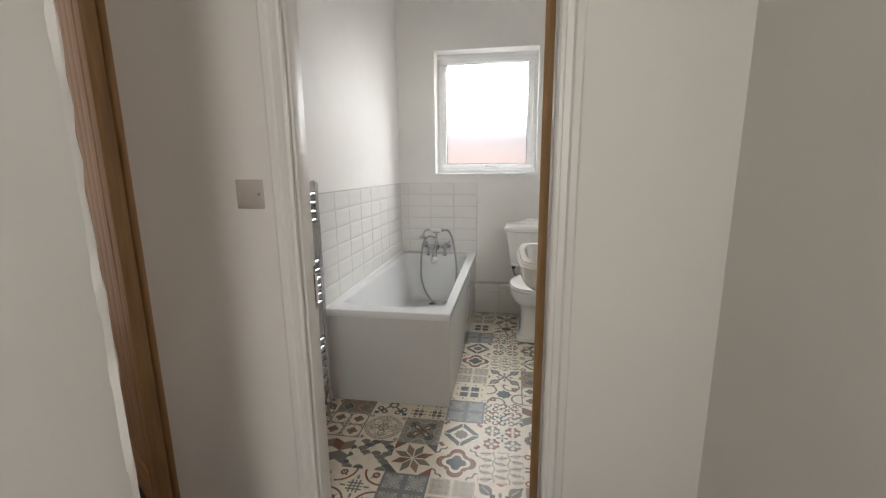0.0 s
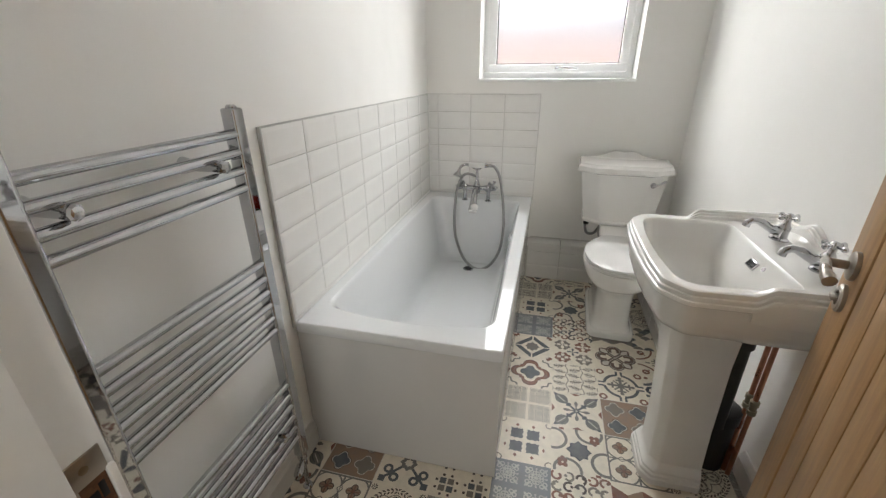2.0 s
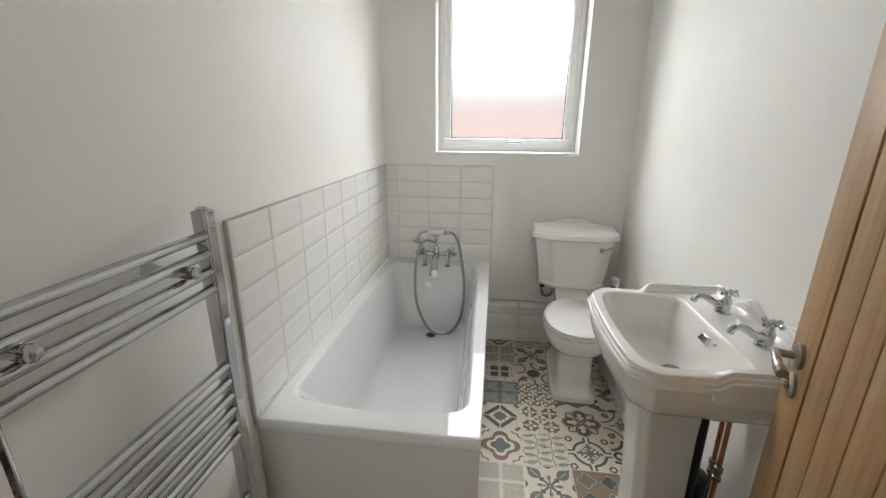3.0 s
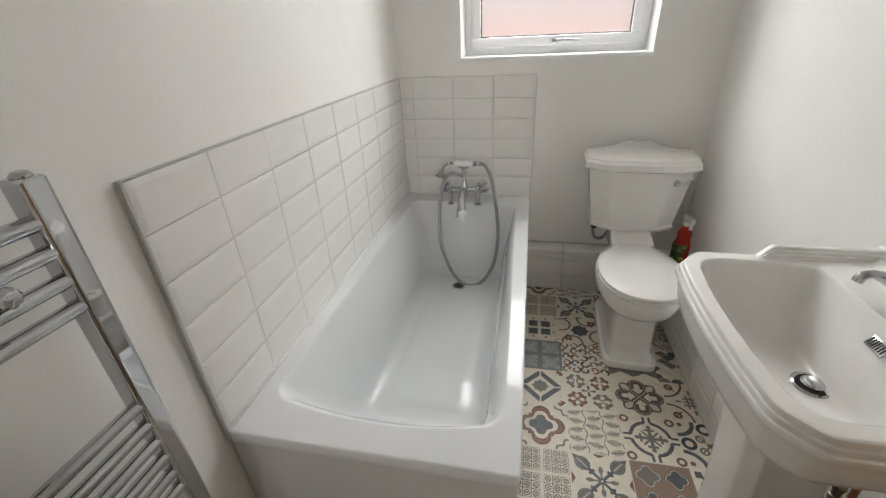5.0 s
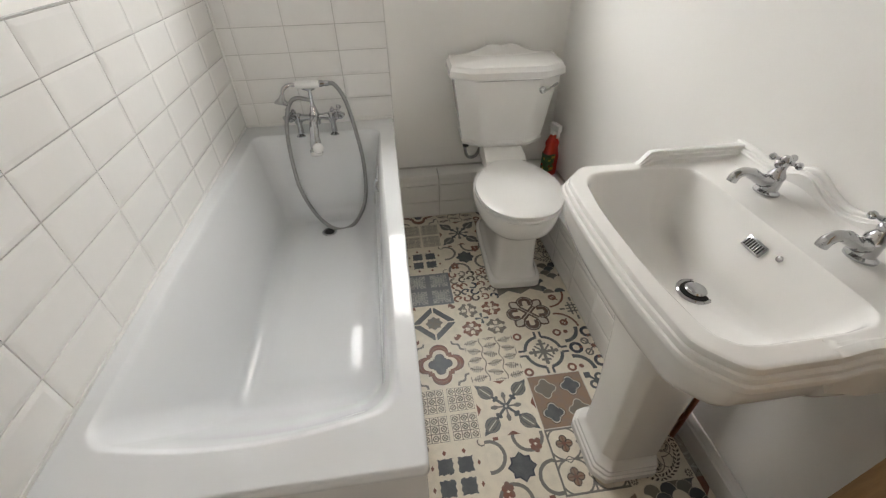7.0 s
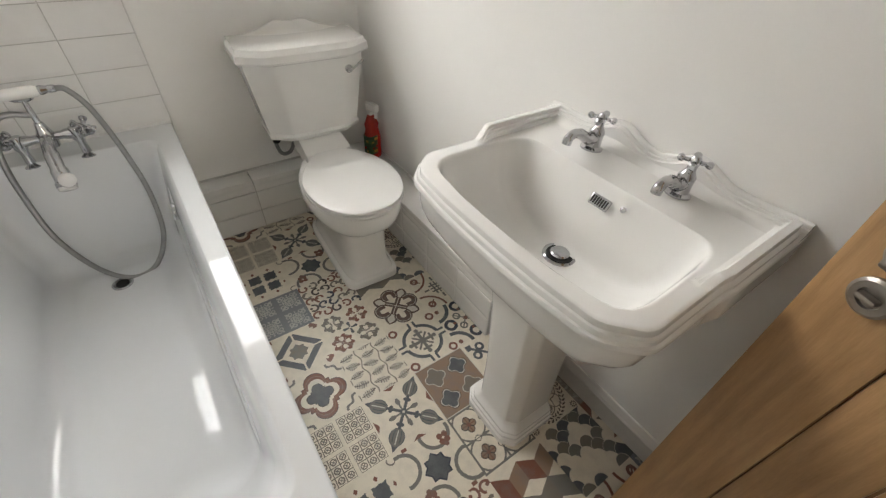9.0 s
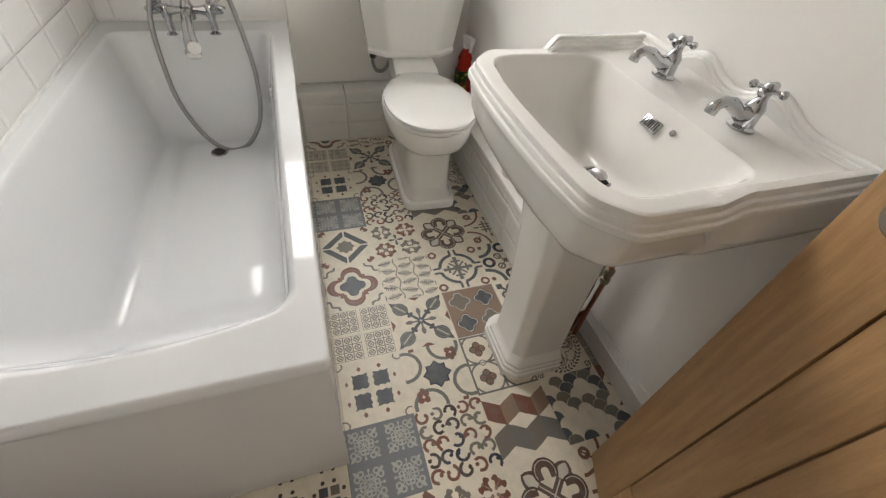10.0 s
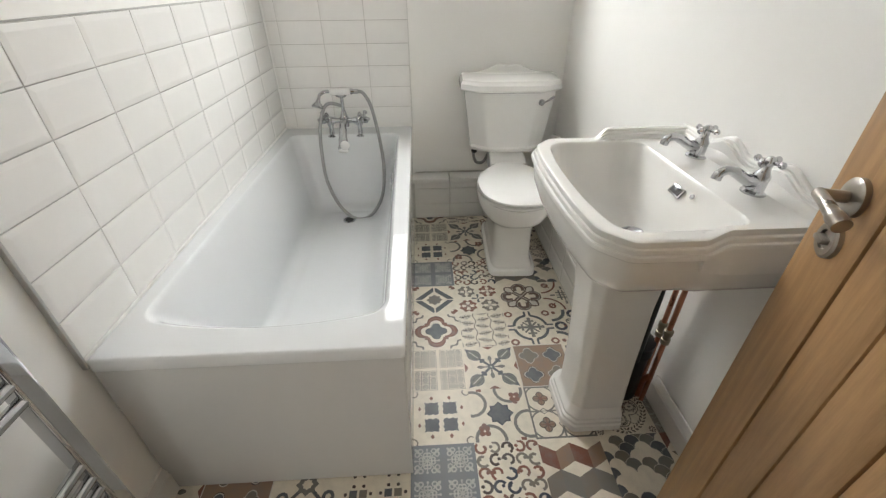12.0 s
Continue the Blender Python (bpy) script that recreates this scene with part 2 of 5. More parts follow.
setting("floor", boxes((-0.1, Y0 - 0.14, -0.12, X1 + 0.1, Y1 + 0.1, -0.004)), GROUT, "bathroom floor slab under patterned vinyl tiles", smooth=0)
FLOOR = bpy.data.objects["floor"]
setting("wall_west", boxes((-0.1, Y0, -0.12, 0.0, Y1, TOP)), PAINT, "smooth white painted plaster wall", smooth=0)
setting("wall_east", boxes((X1, Y0, -0.12, X1 + 0.12, Y1, TOP)), PAINT, "smooth white painted plaster wall", smooth=0)
setting("wall_north", boxes((-0.1, Y1, -0.12, WX0, Y1 + 0.26, TOP), (WX1, Y1, -0.12, X1 + 0.12, Y1 + 0.26, TOP), (WX0, Y1, -0.12, WX1, Y1 + 0.26, WZ0), (WX0, Y1, WZ1, WX1, Y1 + 0.26, TOP)), PAINT, "white painted wall with a window opening", smooth=0)
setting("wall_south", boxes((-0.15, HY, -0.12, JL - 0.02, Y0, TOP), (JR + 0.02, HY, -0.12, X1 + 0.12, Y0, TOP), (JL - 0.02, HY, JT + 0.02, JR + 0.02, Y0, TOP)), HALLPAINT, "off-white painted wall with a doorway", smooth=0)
setting("ceiling", boxes((-0.1, HY, TOP, X1 + 0.12, Y1 + 0.26, TOP + 0.1)), CEIL, "white painted ceiling", smooth=0)

# landing and the room beside it
setting("floor_hall", boxes((-0.15, -4.6, -0.12, 1.66, Y0 - 0.14, -0.002)), CARPET, "dark grey carpet on the landing", smooth=0)
setting("wall_hall_east", boxes((1.54, -4.6, -0.12, 1.66, -4.15, TOP), (1.54, -3.25, -0.12, 1.66, HY, TOP), (1.54, -4.15, -0.12, 1.66, -3.25, 1.1), (1.54, -4.15, 2.2, 1.66, -3.25, TOP)), HALLPAINT, "off-white painted landing wall with an assumed opening for a lamp", smooth=0)
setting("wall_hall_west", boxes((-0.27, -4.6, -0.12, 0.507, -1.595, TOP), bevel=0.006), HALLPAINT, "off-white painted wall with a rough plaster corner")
bm = bmesh.new()
rng = random.Random(7)
loft(bm, [[Vector((0.506 + q * 0.6, -1.594 + p * 0.6, z)) for p, q in ((-0.02, 0), (0.0, 0.004 + e), (0.006 + f, 0.0), (0.0, -0.012), (-0.014, -0.014))] for z in [TOP * k / 90 for k in range(91)] for e, f in [(rng.uniform(-0.003, 0.004), rng.uniform(-0.004, 0.005))]], True, True)
bmesh.ops.recalc_face_normals(bm, faces=bm.faces)
setting("trim_hall_corner", bm, HALLPAINT, "chipped plaster edge of the landing wall", smooth=30)
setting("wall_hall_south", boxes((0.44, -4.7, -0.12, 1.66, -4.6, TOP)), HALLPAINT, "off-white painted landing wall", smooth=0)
# unseen panel, added behind the landing lamp to keep the sun out
setting("lamp_panel_landing", boxes((1.66, -4.17, 1.08, 1.68, -3.23, 2.22)), UPVC, "unseen white panel closing the opening behind the landing lamp", smooth=0)
# unseen panel, added to shut the sun out of the bedroom
setting("lamp_panel_bedroom", boxes((-2.07, 2.2, 0.88, -0.73, 2.23, 2.12)), UPVC, "unseen white panel closing the opening behind the bedroom lamp", smooth=0)
setting("ceiling_hall", boxes((-0.27, -4.7, TOP, 1.66, HY, TOP + 0.1)), CEIL, "white painted landing ceiling", smooth=0)
setting("floor_bedroom", boxes((-2.72, -2.9, -0.12, -0.15, 2.0, -0.003)), CARPET, "dark grey carpet in the next room", smooth=0)
setting("wall_bedroom_west", boxes((-2.72, -2.9, -0.12, -2.6, 2.0, TOP)), HALLPAINT, "pale painted bedroom wall", smooth=0)
setting("wall_bedroom_north", boxes((-2.72, 2.0, -0.12, -2.05, 2.2, TOP), (-0.75, 2.0, -0.12, -0.1, 2.2, TOP), (-2.05, 2.0, -0.12, -0.75, 2.2, 0.9), (-2.05, 2.0, 2.1, -0.75, 2.2, TOP)), HALLPAINT, "pale painted bedroom wall with an unseen opening for a lamp", smooth=0)
setting("wall_bedroom_east", boxes((-0.27, -0.87, -0.12, -0.15, 2.0, TOP)), HALLPAINT, "pale painted bedroom wall", smooth=0)
setting("wall_bedroom_south", boxes((-2.72, -3.02, -0.12, -0.27, -2.8, TOP)), HALLPAINT, "pale painted bedroom wall", smooth=0)
setting("ceiling_bedroom", boxes((-2.72, -3.02, TOP, -0.27, 2.23, TOP + 0.1)), CEIL, "white painted bedroom ceiling", smooth=0)
setting("wall_bedroom_header", boxes((-0.27, -1.60, 2.04, -0.15, -0.87, TOP)), HALLPAINT, "painted wall above a doorway", smooth=0)


def skirting(name, x0, y0, x1, y1, inward, height=0.105):
    """A moulded skirting board along a wall line; inward points into the room."""
    n = Vector((*inward, 0)).normalized()
    prof = ((0, 0), (0.017, 0), (0.017, height - 0.03), (0.012, height - 0.024), (0.015, height - 0.018), (0.009, height - 0.008), (0.005, height), (0, height))
    bm = bmesh.new()
    loft(bm, [[Vector((x, y, 0)) + n * d + Vector((0, 0, z)) for d, z in prof] for x, y in ((x0, y0), (x1, y1))], True, True)
    bmesh.ops.recalc_face_normals(bm, faces=bm.faces)
    return setting(name, bm, GLOSS, "white gloss moulded skirting board", smooth=20)


skirting("baseboard_west", 0, Y0, 0, 0.008, (1, 0))
skirting("baseboard_east", X1, Y0, X1, 0.235, (-1, 0))
skirting("baseboard_bedroom", -2.6, -2.8, -2.6, 2.0, (1, 0), 0.14)
skirting("baseboard_bedroom_north", -2.6, 2.0, -0.27, 2.0, (0, -1), 0.14)

# ---------------------------------------------------------------- bathroom door frame
frame_1 = tagged(new("door_1"), "white painted door lining with moulded architraves", "door frame", kind="structure")
part("lining_left", boxes((JL - 0.03, HY, 0, JL, Y0, JT), bevel=0.002), GLOSS, frame_1)
part("lining_right", boxes((JR, HY, 0, JR + 0.03, Y0, JT), bevel=0.002), GLOSS, frame_1)
part("lining_top", boxes((JL - 0.03, HY, JT, JR + 0.03, Y0, JT + 0.03), bevel=0.002), GLOSS, frame_1)
part("door_stop", boxes((JL, HY + 0.02, 0, JL + 0.013, HY + 0.07, JT), bevel=0.002), GLOSS, frame_1)
part("door_stop", boxes((JR - 0.013, HY + 0.02, 0, JR, HY + 0.07, JT), bevel=0.002), GLOSS, frame_1)


def architrave(x, sign, y, out, bottom=0.0, top=JT + 0.06):
    """An upright moulded strip; sign: to which side it widens, out: the way it stands proud."""
    prof = ((0, 0), (0, 0.012), (0.006, 0.016), (0.014, 0.016), (0.018, 0.011), (0.034, 0.011), (0.040, 0.018), (0.056, 0.020), (0.062, 0.014), (0.062, 0))
    bm = bmesh.new()
    loft(bm, [[Vector((x + sign * a, y + out * d, z)) for a, d in prof] for z in (bottom, top)], True, True)
    bmesh.ops.recalc_face_normals(bm, faces=bm.faces)
    return bm


part("architrave", architrave(JL + 0.012, -1, HY, -1), GLOSS, frame_1, smooth=20)
part("architrave", architrave(JR - 0.010, 1, HY, -1), GLOSS, frame_1, smooth=20)
part("architrave", architrave(JR + 0.008, 1, Y0, 1), GLOSS, frame_1, smooth=20)
part("architrave_head", boxes((JL - 0.07, HY - 0.018, JT + 0.008, JR + 0.07, HY, JT + 0.07), bevel=0.004), GLOSS, frame_1)
# keep: worn brass plate let into the lining
keep = part("strike_plate", boxes((JL, -0.832, 0.842, JL + 0.0025, -0.797, 0.864), (JL, -0.832, 0.955, JL + 0.0025, -0.797, 0.986), (JL, -0.832, 0.864, JL + 0.0025, -0.826, 0.955), (JL, -0.826, 0.905, JL + 0.0025, -0.800, 0.913), bevel=0.0006), NICKEL, frame_1, "worn metal strike plate")
part("strike_lip", boxes((JL + 0.0005, -0.800, 0.862, JL + 0.006, -0.792, 0.958), bevel=0.002), GLOSS, keep, "paint-splashed lip")
part("strike_hole", boxes((JL - 0.012, -0.826, 0.864, JL + 0.0005, -0.800, 0.905)), BARE, keep, "chiselled bare wood recess")
part("strike_hole", boxes((JL - 0.012, -0.826, 0.913, JL + 0.0005, -0.800, 0.955)), BARE, keep, "chiselled bare wood recess")
for za, zb in ((0.868, 0.893), (0.918, 0.94)):
    part("splinter", boxes((JL - 0.001, -0.822, za, JL + 0.0018, -0.812, zb), (JL - 0.001, -0.81, za + 0.008, JL + 0.0014, -0.804, zb + 0.006), bevel=0.0006), DARK, keep)
for z in (0.853, 0.972):
    part("screw", spin(bmesh.new(), [(0.0045, 0), (0.0045, 0.001), (0.002, 0.0016)], (JL + 0.002, -0.816, z), (1, 0, 0), 10), BRASS, keep)


# ---------------------------------------------------------------- oak doors
def oak_door(name, label, hinge, angle, width=0.70, height=1.975, hinge_stile=0.125):
    """A framed door with vertical grooved boards. Local x runs from the hinge, local +y is the face with the handle set."""
    d = thing(name, label, "door", m=pose(hinge[0], hinge[1], 0.008, 0, 0, angle))
    t = 0.02
    sh, st, br, tr = hinge_stile, 0.122, 0.182, 0.125
    part("hinge_stile", boxes((0, -t, 0, sh, t, height), bevel=0.0015), OAK, d)
    part("lock_stile", boxes((width - st, -t, 0, width, t, height), bevel=0.0015), OAK, d)
    part("bottom_rail", boxes((sh + 0.0006, -t, 0, width - st - 0.0006, t, br), bevel=0.0015), OAKRAIL, d)
    part("top_rail", boxes((sh + 0.0006, -t, height - tr, width - st - 0.0006, t, height), bevel=0.0015), OAKRAIL, d)
    part("core", boxes((sh, -t + 0.007, br, width - st, t - 0.007, height - tr)), GROOVE, d)
    n = round((width - sh - st) / 0.0915)
    pitch = (width - sh - st) / n
    for i in range(n):
        x0 = sh + i * pitch
        part("board", boxes((x0 + 0.0018, -t + 0.0025, br + 0.0008, x0 + pitch - 0.0018, t - 0.0025, height - tr - 0.0008), bevel=0.003), OAK, d)
    hx = width - 0.062
    for s in (1, -1):
        h = part("lever_handle", spin(bmesh.new(), [(0.0, 0), (0.026, 0), (0.026, 0.007), (0.022, 0.010), (0.010, 0.011)], (hx, s * t, 0.985), (0, s, 0), 28), NICKEL, d, "brushed nickel lever handle")
        bm = bmesh.new()
        tube(bm, [(hx, s * (t + 0.008), 0.985), (hx, s * (t + 0.040), 0.985)], 0.008, 16)
        tube(bm, spline([(hx + 0.004, s * (t + 0.040), 0.985), (hx - 0.025, s * (t + 0.043), 0.985), (hx - 0.05, s * (t + 0.043), 0.981), (hx - 0.072, s * (t + 0.040), 0.976)], 5), [0.008] * 6 + [0.0085] * 5 + [0.0105] * 5, 16)
        part("lever", bm, NICKEL, h)
        k = part("lock_rose", spin(bmesh.new(), [(0.0, 0), (0.026, 0), (0.026, 0.006), (0.022, 0.009), (0.014, 0.009), (0.013, 0.005)], (hx, s * t, 0.922), (0, s, 0), 28), NICKEL, d, "brushed nickel thumb-turn lock")
        part("thumb_turn", boxes((hx - 0.012, s * t + min(s * 0.004, s * 0.018), 0.918, hx + 0.012, s * t + max(s * 0.004, s * 0.018), 0.926), bevel=0.003), NICKEL, k)
    part("latch_plate", boxes((width, -0.011, 0.94, width + 0.001, 0.011, 1.03)), NICKEL, d)
    return d


oak_door("oak_door", "open oak door with vertical grooved boards, brushed nickel lever", (1.104, -0.778), 68.8, 0.67, hinge_stile=0.09)
oak_door("oak_door", "open oak bedroom door seen nearly edge on, nickel lever", (-0.185, -0.925), 147.5, 0.72)
frame_2 = tagged(new("door_2"), "oak coloured door lining of the next room", "door frame", kind="structure")
part("lining_left", boxes((-0.27, -0.90, 0, -0.15, -0.872, 2.02), bevel=0.002), OAK, frame_2)
part("lining_top", boxes((-0.27, -1.60, 2.012, -0.15, -0.90, 2.04), bevel=0.002), OAK, frame_2)

# ---------------------------------------------------------------- window
window = tagged(new("window_1"), "white plastic window with one frosted pane", "window", kind="structure")
FY = 1.80


def ring_frame(x0, x1, z0, z1, w, y0, y1, bevel=0.004):
    return boxes((x0, y0, z0, x1, y1, z0 + w), (x0, y0, z1 - w, x1, y1, z1), (x0, y0, z0 + w, x0 + w, y1, z1 - w), (x1 - w, y0, z0 + w, x1, y1, z1 - w), bevel=bevel)


part("window_frame", ring_frame(WX0, WX1, WZ0, WZ1, 0.042, FY + 0.012, FY + 0.075), UPVC, window)
sash = part("sash", ring_frame(WX0 + 0.034, WX1 - 0.034, WZ0 + 0.038, WZ1 - 0.034, 0.046, FY, FY + 0.06, 0.006), UPVC, window)
part("gasket", ring_frame(WX0 + 0.078, WX1 - 0.078, WZ0 + 0.082, WZ1 - 0.078, 0.007, FY + 0.016, FY + 0.03, 0.001), GASKET, sash)
pane = part("pane", boxes((WX0 + 0.080, FY + 0.022, WZ0 + 0.084, WX1 - 0.080, FY + 0.028, WZ1 - 0.080)), frost, sash, "frosted glass pane", smooth=0)
pane.visible_shadow = False
part("window_sill", boxes((WX0 - 0.002, Y1 - 0.012, WZ0 - 0.012, WX1 + 0.002, FY + 0.02, WZ0 + 0.004), bevel=0.003), UPVC, window)
bm = boxes((0.765, FY - 0.014, 1.299, 0.805, FY, 1.321), bevel=0.005)
tube(bm, [(0.785, FY - 0.012, 1.31), (0.785, FY - 0.034, 1.31)], 0.007, 12)
tube(bm, spline([(0.78, FY - 0.034, 1.31), (0.82, FY - 0.036, 1.312), (0.87, FY - 0.034, 1.309), (0.895, FY - 0.03, 1.308)], 4), [0.008] * 6 + [0.007] * 4 + [0.006] * 3, 12)
part("window_handle", bm, CHROME, sash, "chrome window handle")

# outside: yard and the neighbour's brick wall
tagged(part("ground", boxes((-300, 1.95, -3.0, 300, 600, -2.9)), EARTH, smooth=0), "paved yard outside", kind="structure")
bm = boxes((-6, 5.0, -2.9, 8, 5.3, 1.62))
wall_out = tagged(part("backdrop", bm, MORTAR_GLOW, smooth=0), "sunlit orange brick wall across the yard, with added glow", "backdrop", kind="structure")
bm = bmesh.new()
for j in range(15):
    for i in range(26):
        x = -2.2 + i * 0.225 + (0.1125 if j % 2 else 0)
        z = 0.45 + j * 0.075
        box(bm, x, 4.985, z, x + 0.215, 5.02, z + 0.065)
tagged(part("brickwork", bm, BRICK_GLOW, wall_out, smooth=0), kind="stuff")
part("coping", boxes((-6, 4.96, 1.62, 8, 5.34, 1.67), bevel=0.01), MORTAR_GLOW, wall_out)


# ---------------------------------------------------------------- wall tiles
def tile_mesh(w, h, depth=0.008, bevel=0.013, rise=0.0022):
    """A bevelled brick tile, face along +z, in the x-y plane from (0,0)."""
    bm = bmesh.new()
    a = [bm.verts.new(p) for p in ((0, 0, 0), (w, 0, 0), (w, h, 0), (0, h, 0))]
    b = [bm.verts.new(p) for p in ((0, 0, depth - rise), (w, 0, depth - rise), (w, h, depth - rise), (0, h, depth - rise))]
    k = min(bevel, w * 0.3, h * 0.3)
    c = [bm.verts.new(p) for p in ((k, k, depth), (w - k, k, depth), (w - k, h - k, depth), (k, h - k, depth))]
    for i in range(4):
        j = (i + 1) % 4
        bm.faces.new((a[i], a[j], b[j], b[i]))
        bm.faces.new((b[i], b[j], c[j], c[i]))
    bm.faces.new(c)
    return mesh_of("tile", bm, TILE, 0)


TILES = {}


def lay(parent, origin, across, up, cols, rows, gap=0.0028):
    """Tiles on a plane: across and up are unit vectors, cols and rows the joint lines."""
    across, up, o = Vector(across), Vector(up), Vector(origin)
    turn = Matrix((across, up, across.cross(up))).transposed().to_4x4()
    for c0, c1 in zip(cols, cols[1:]):
        for r0, r1 in zip(rows, rows[1:]):
            key = (round(c1 - c0 - gap, 4), round(r1 - r0 - gap, 4))
            if key not in TILES:
                TILES[key] = tile_mesh(*key)
            ob = new("tile", TILES[key])
            ob.parent = parent
            wob = Matrix.Translation((0, 0, random.uniform(-0.0004, 0.0004))) @ Euler((random.uniform(-0.004, 0.004), random.uniform(-0.003, 0.003), 0)).to_matrix().to_4x4()
            ob.matrix_local = Matrix.Translation(o + across * (c0 + gap / 2) + up * (r0 + gap / 2)) @ turn @ wob


RIM = 0.543
ROWS_Z = [RIM + 0.008] + [1.168 - 0.1032 * k for k in range(5, -1, -1)]
splash_w = tagged(part("tiling_west", boxes((0.0005, 0.0, RIM - 0.02, 0.005, Y1, 1.168)), GROUT, smooth=0), "white bevelled brick tiles in a straight stack beside the bath", "wall tiles", kind="structure")
splash_n = tagged(part("tiling_north", boxes((0.005, Y1 - 0.005, RIM - 0.02, 0.703, Y1 - 0.0005, 1.168)), GROUT, smooth=0), "white bevelled brick tiles in a straight stack behind the bath taps", "wall tiles", kind="structure")
lay(splash_w, (0.0035, 0.001, 0), (0, 1, 0), (0, 0, 1), [0.2064 * k for k in range(8)] + [1.648], ROWS_Z)
lay(splash_n, (0, Y1 - 0.0035, 0), (1, 0, 0), (0, 0, 1), [0.012, 0.072, 0.2825, 0.493, 0.703], ROWS_Z)
part("edge_trim", boxes((0, -0.007, RIM - 0.02, 0.0125, 0.0, 1.1715), bevel=0.0015), TRIM, splash_w, "grey metal edge trim")
part("edge_trim", boxes((0, 0.0, 1.168, 0.008, Y1, 1.1715), bevel=0.0015), TRIM, splash_w, "grey metal edge trim")
part("edge_trim", boxes((0.010, Y1 - 0.010, 1.168, 0.706, Y1, 1.173), bevel=0.0012), TILE, splash_n)
part("edge_trim", boxes((0.703, Y1 - 0.010, RIM, 0.706, Y1, 1.168), bevel=0.0012), TILE, splash_n)

# boxed-in pipes behind and beside the toilet
BY, BX, BZ = 1.57, 1.395, 0.232
boxing = tagged(part("pipe_boxing", boxes((0.69, BY + 0.006, 0, X1, Y1, BZ), (BX + 0.006, 0.48, 0, X1, BY + 0.006, BZ)), GROUT, smooth=0), "low tiled boxing round the pipes behind the toilet", "pipe boxing", kind="structure")
part("sealant", boxes((0.71, Y1 - 0.006, BZ + 0.027, BX, Y1, BZ + 0.036), (X1 - 0.006, 0.48, BZ + 0.025, X1, Y1 - 0.006, BZ + 0.034), bevel=0.002), GROUT, boxing)
part("ledge", boxes((0.69, BY - 0.006, BZ, 0.905, Y1, BZ + 0.028), bevel=0.004), TILE, boxing, "white ledge slab")
part("ledge", boxes((0.908, BY - 0.006, BZ, X1, Y1, BZ + 0.028), bevel=0.004), TILE, boxing, "white ledge slab")
part("ledge", boxes((BX - 0.005, 0.475, BZ, X1, BY - 0.007, BZ + 0.026), bevel=0.004), TILE, boxing, "white ledge slab")
BROWS = [0.0, 0.094, 0.195, 0.232]
lay(boxing, (0, BY + 0.0065, 0), (1, 0, 0), (0, 0, 1), [0.70, 0.909, 1.115, 1.32, 1.395], BROWS)
lay(boxing, (BX + 0.0065, BY, 0), (0, -1, 0), (0, 0, 1), [0.0, 0.06, 0.266, 0.472, 0.678, 0.884, 1.09], BROWS)

# ---------------------------------------------------------------- bathtub
bath = thing("bathtub", "white acrylic bathtub with flat rim and plain panels", "bathtub")
BW, BL = 0.70, Y1 - 0.004
K = dict(corner=6, side=12)
rings = [
    rrect(0.006, BW - 0.004, 0.004, BL, RIM - 0.040, 0.010, **K),
    rrect(0.003, BW, 0.0, BL, RIM - 0.034, 0.012, **K),
    rrect(0.003, BW, 0.0, BL, RIM - 0.006, 0.012, **K),
    rrect(0.006, BW - 0.0025, 0.003, BL, RIM - 0.001, 0.011, **K),
    rrect(0.009, BW - 0.006, 0.006, BL - 0.002, RIM, 0.010, **K),
    rrect(0.012, BW - 0.009, 0.009, BL - 0.004, RIM, 0.009, **K),
]
inner = [(0.048, 0.659, 0.121, 1.537, RIM, 0.045, 0.042), (0.051, 0.656, 0.125, 1.534, RIM, 0.045, 0.042), (0.0525, 0.6545, 0.127, 1.5325, RIM - 0.0015, 0.046, 0.042), (0.057, 0.651, 0.133, 1.529, RIM - 0.006, 0.048, 0.042), (0.060, 0.645, 0.142, 1.524, RIM - 0.016, 0.05, 0.041),
         (0.080, 0.628, 0.195, 1.503, RIM - 0.10, 0.060, 0.035), (0.104, 0.606, 0.275, 1.475, RIM - 0.22, 0.068, 0.03), (0.124, 0.594, 0.345, 1.458, RIM - 0.315, 0.070, 0.02), (0.132, 0.586, 0.375, 1.450, RIM - 0.350, 0.068, 0.015),
         (0.140, 0.578, 0.398, 1.442, RIM - 0.370, 0.064, 0.012), (0.152, 0.566, 0.418, 1.430, RIM - 0.3815, 0.058, 0.01), (0.170, 0.542, 0.44, 1.412, RIM - 0.3870, 0.05, 0.0), (0.186, 0.522, 0.455, 1.397, RIM - 0.3890, 0.05, 0.0),
         (0.200, 0.508, 0.468, 1.384, RIM - 0.3875, 0.05, 0.0), (0.214, 0.494, 0.482, 1.37, RIM - 0.3850, 0.05, 0.0), (0.228, 0.480, 0.496, 1.356, RIM - 0.3838, 0.05, 0.0), (0.245, 0.463, 0.515, 1.34, RIM - 0.3834, 0.05, 0.0), (0.30, 0.42, 0.75, 1.10, RIM - 0.3832, 0.04, 0.0)]
rings += [rrect(a, b, c, d, z, r, bow=w, taper=0.022 if z > 0.2 else 0.012, **K) for a, b, c, d, z, r, w in inner]
bm = loft(bmesh.new(), rings, False, True)
bmesh.ops.recalc_face_normals(bm, faces=bm.faces)
part("shell", bm, ACRYL, bath, smooth=50)
part("front_panel", boxes((0.004, 0.005, 0.004, BW - 0.005, 0.019, RIM - 0.036), bevel=0.003), PANEL_SHADED, bath, "white gloss end panel, greyed for its shade")
part("side_panel", boxes((BW - 0.020, 0.020, 0.004, BW - 0.006, BL, RIM - 0.036), bevel=0.003), PANEL_SHADED, bath, "white gloss side panel, greyed like the end panel")
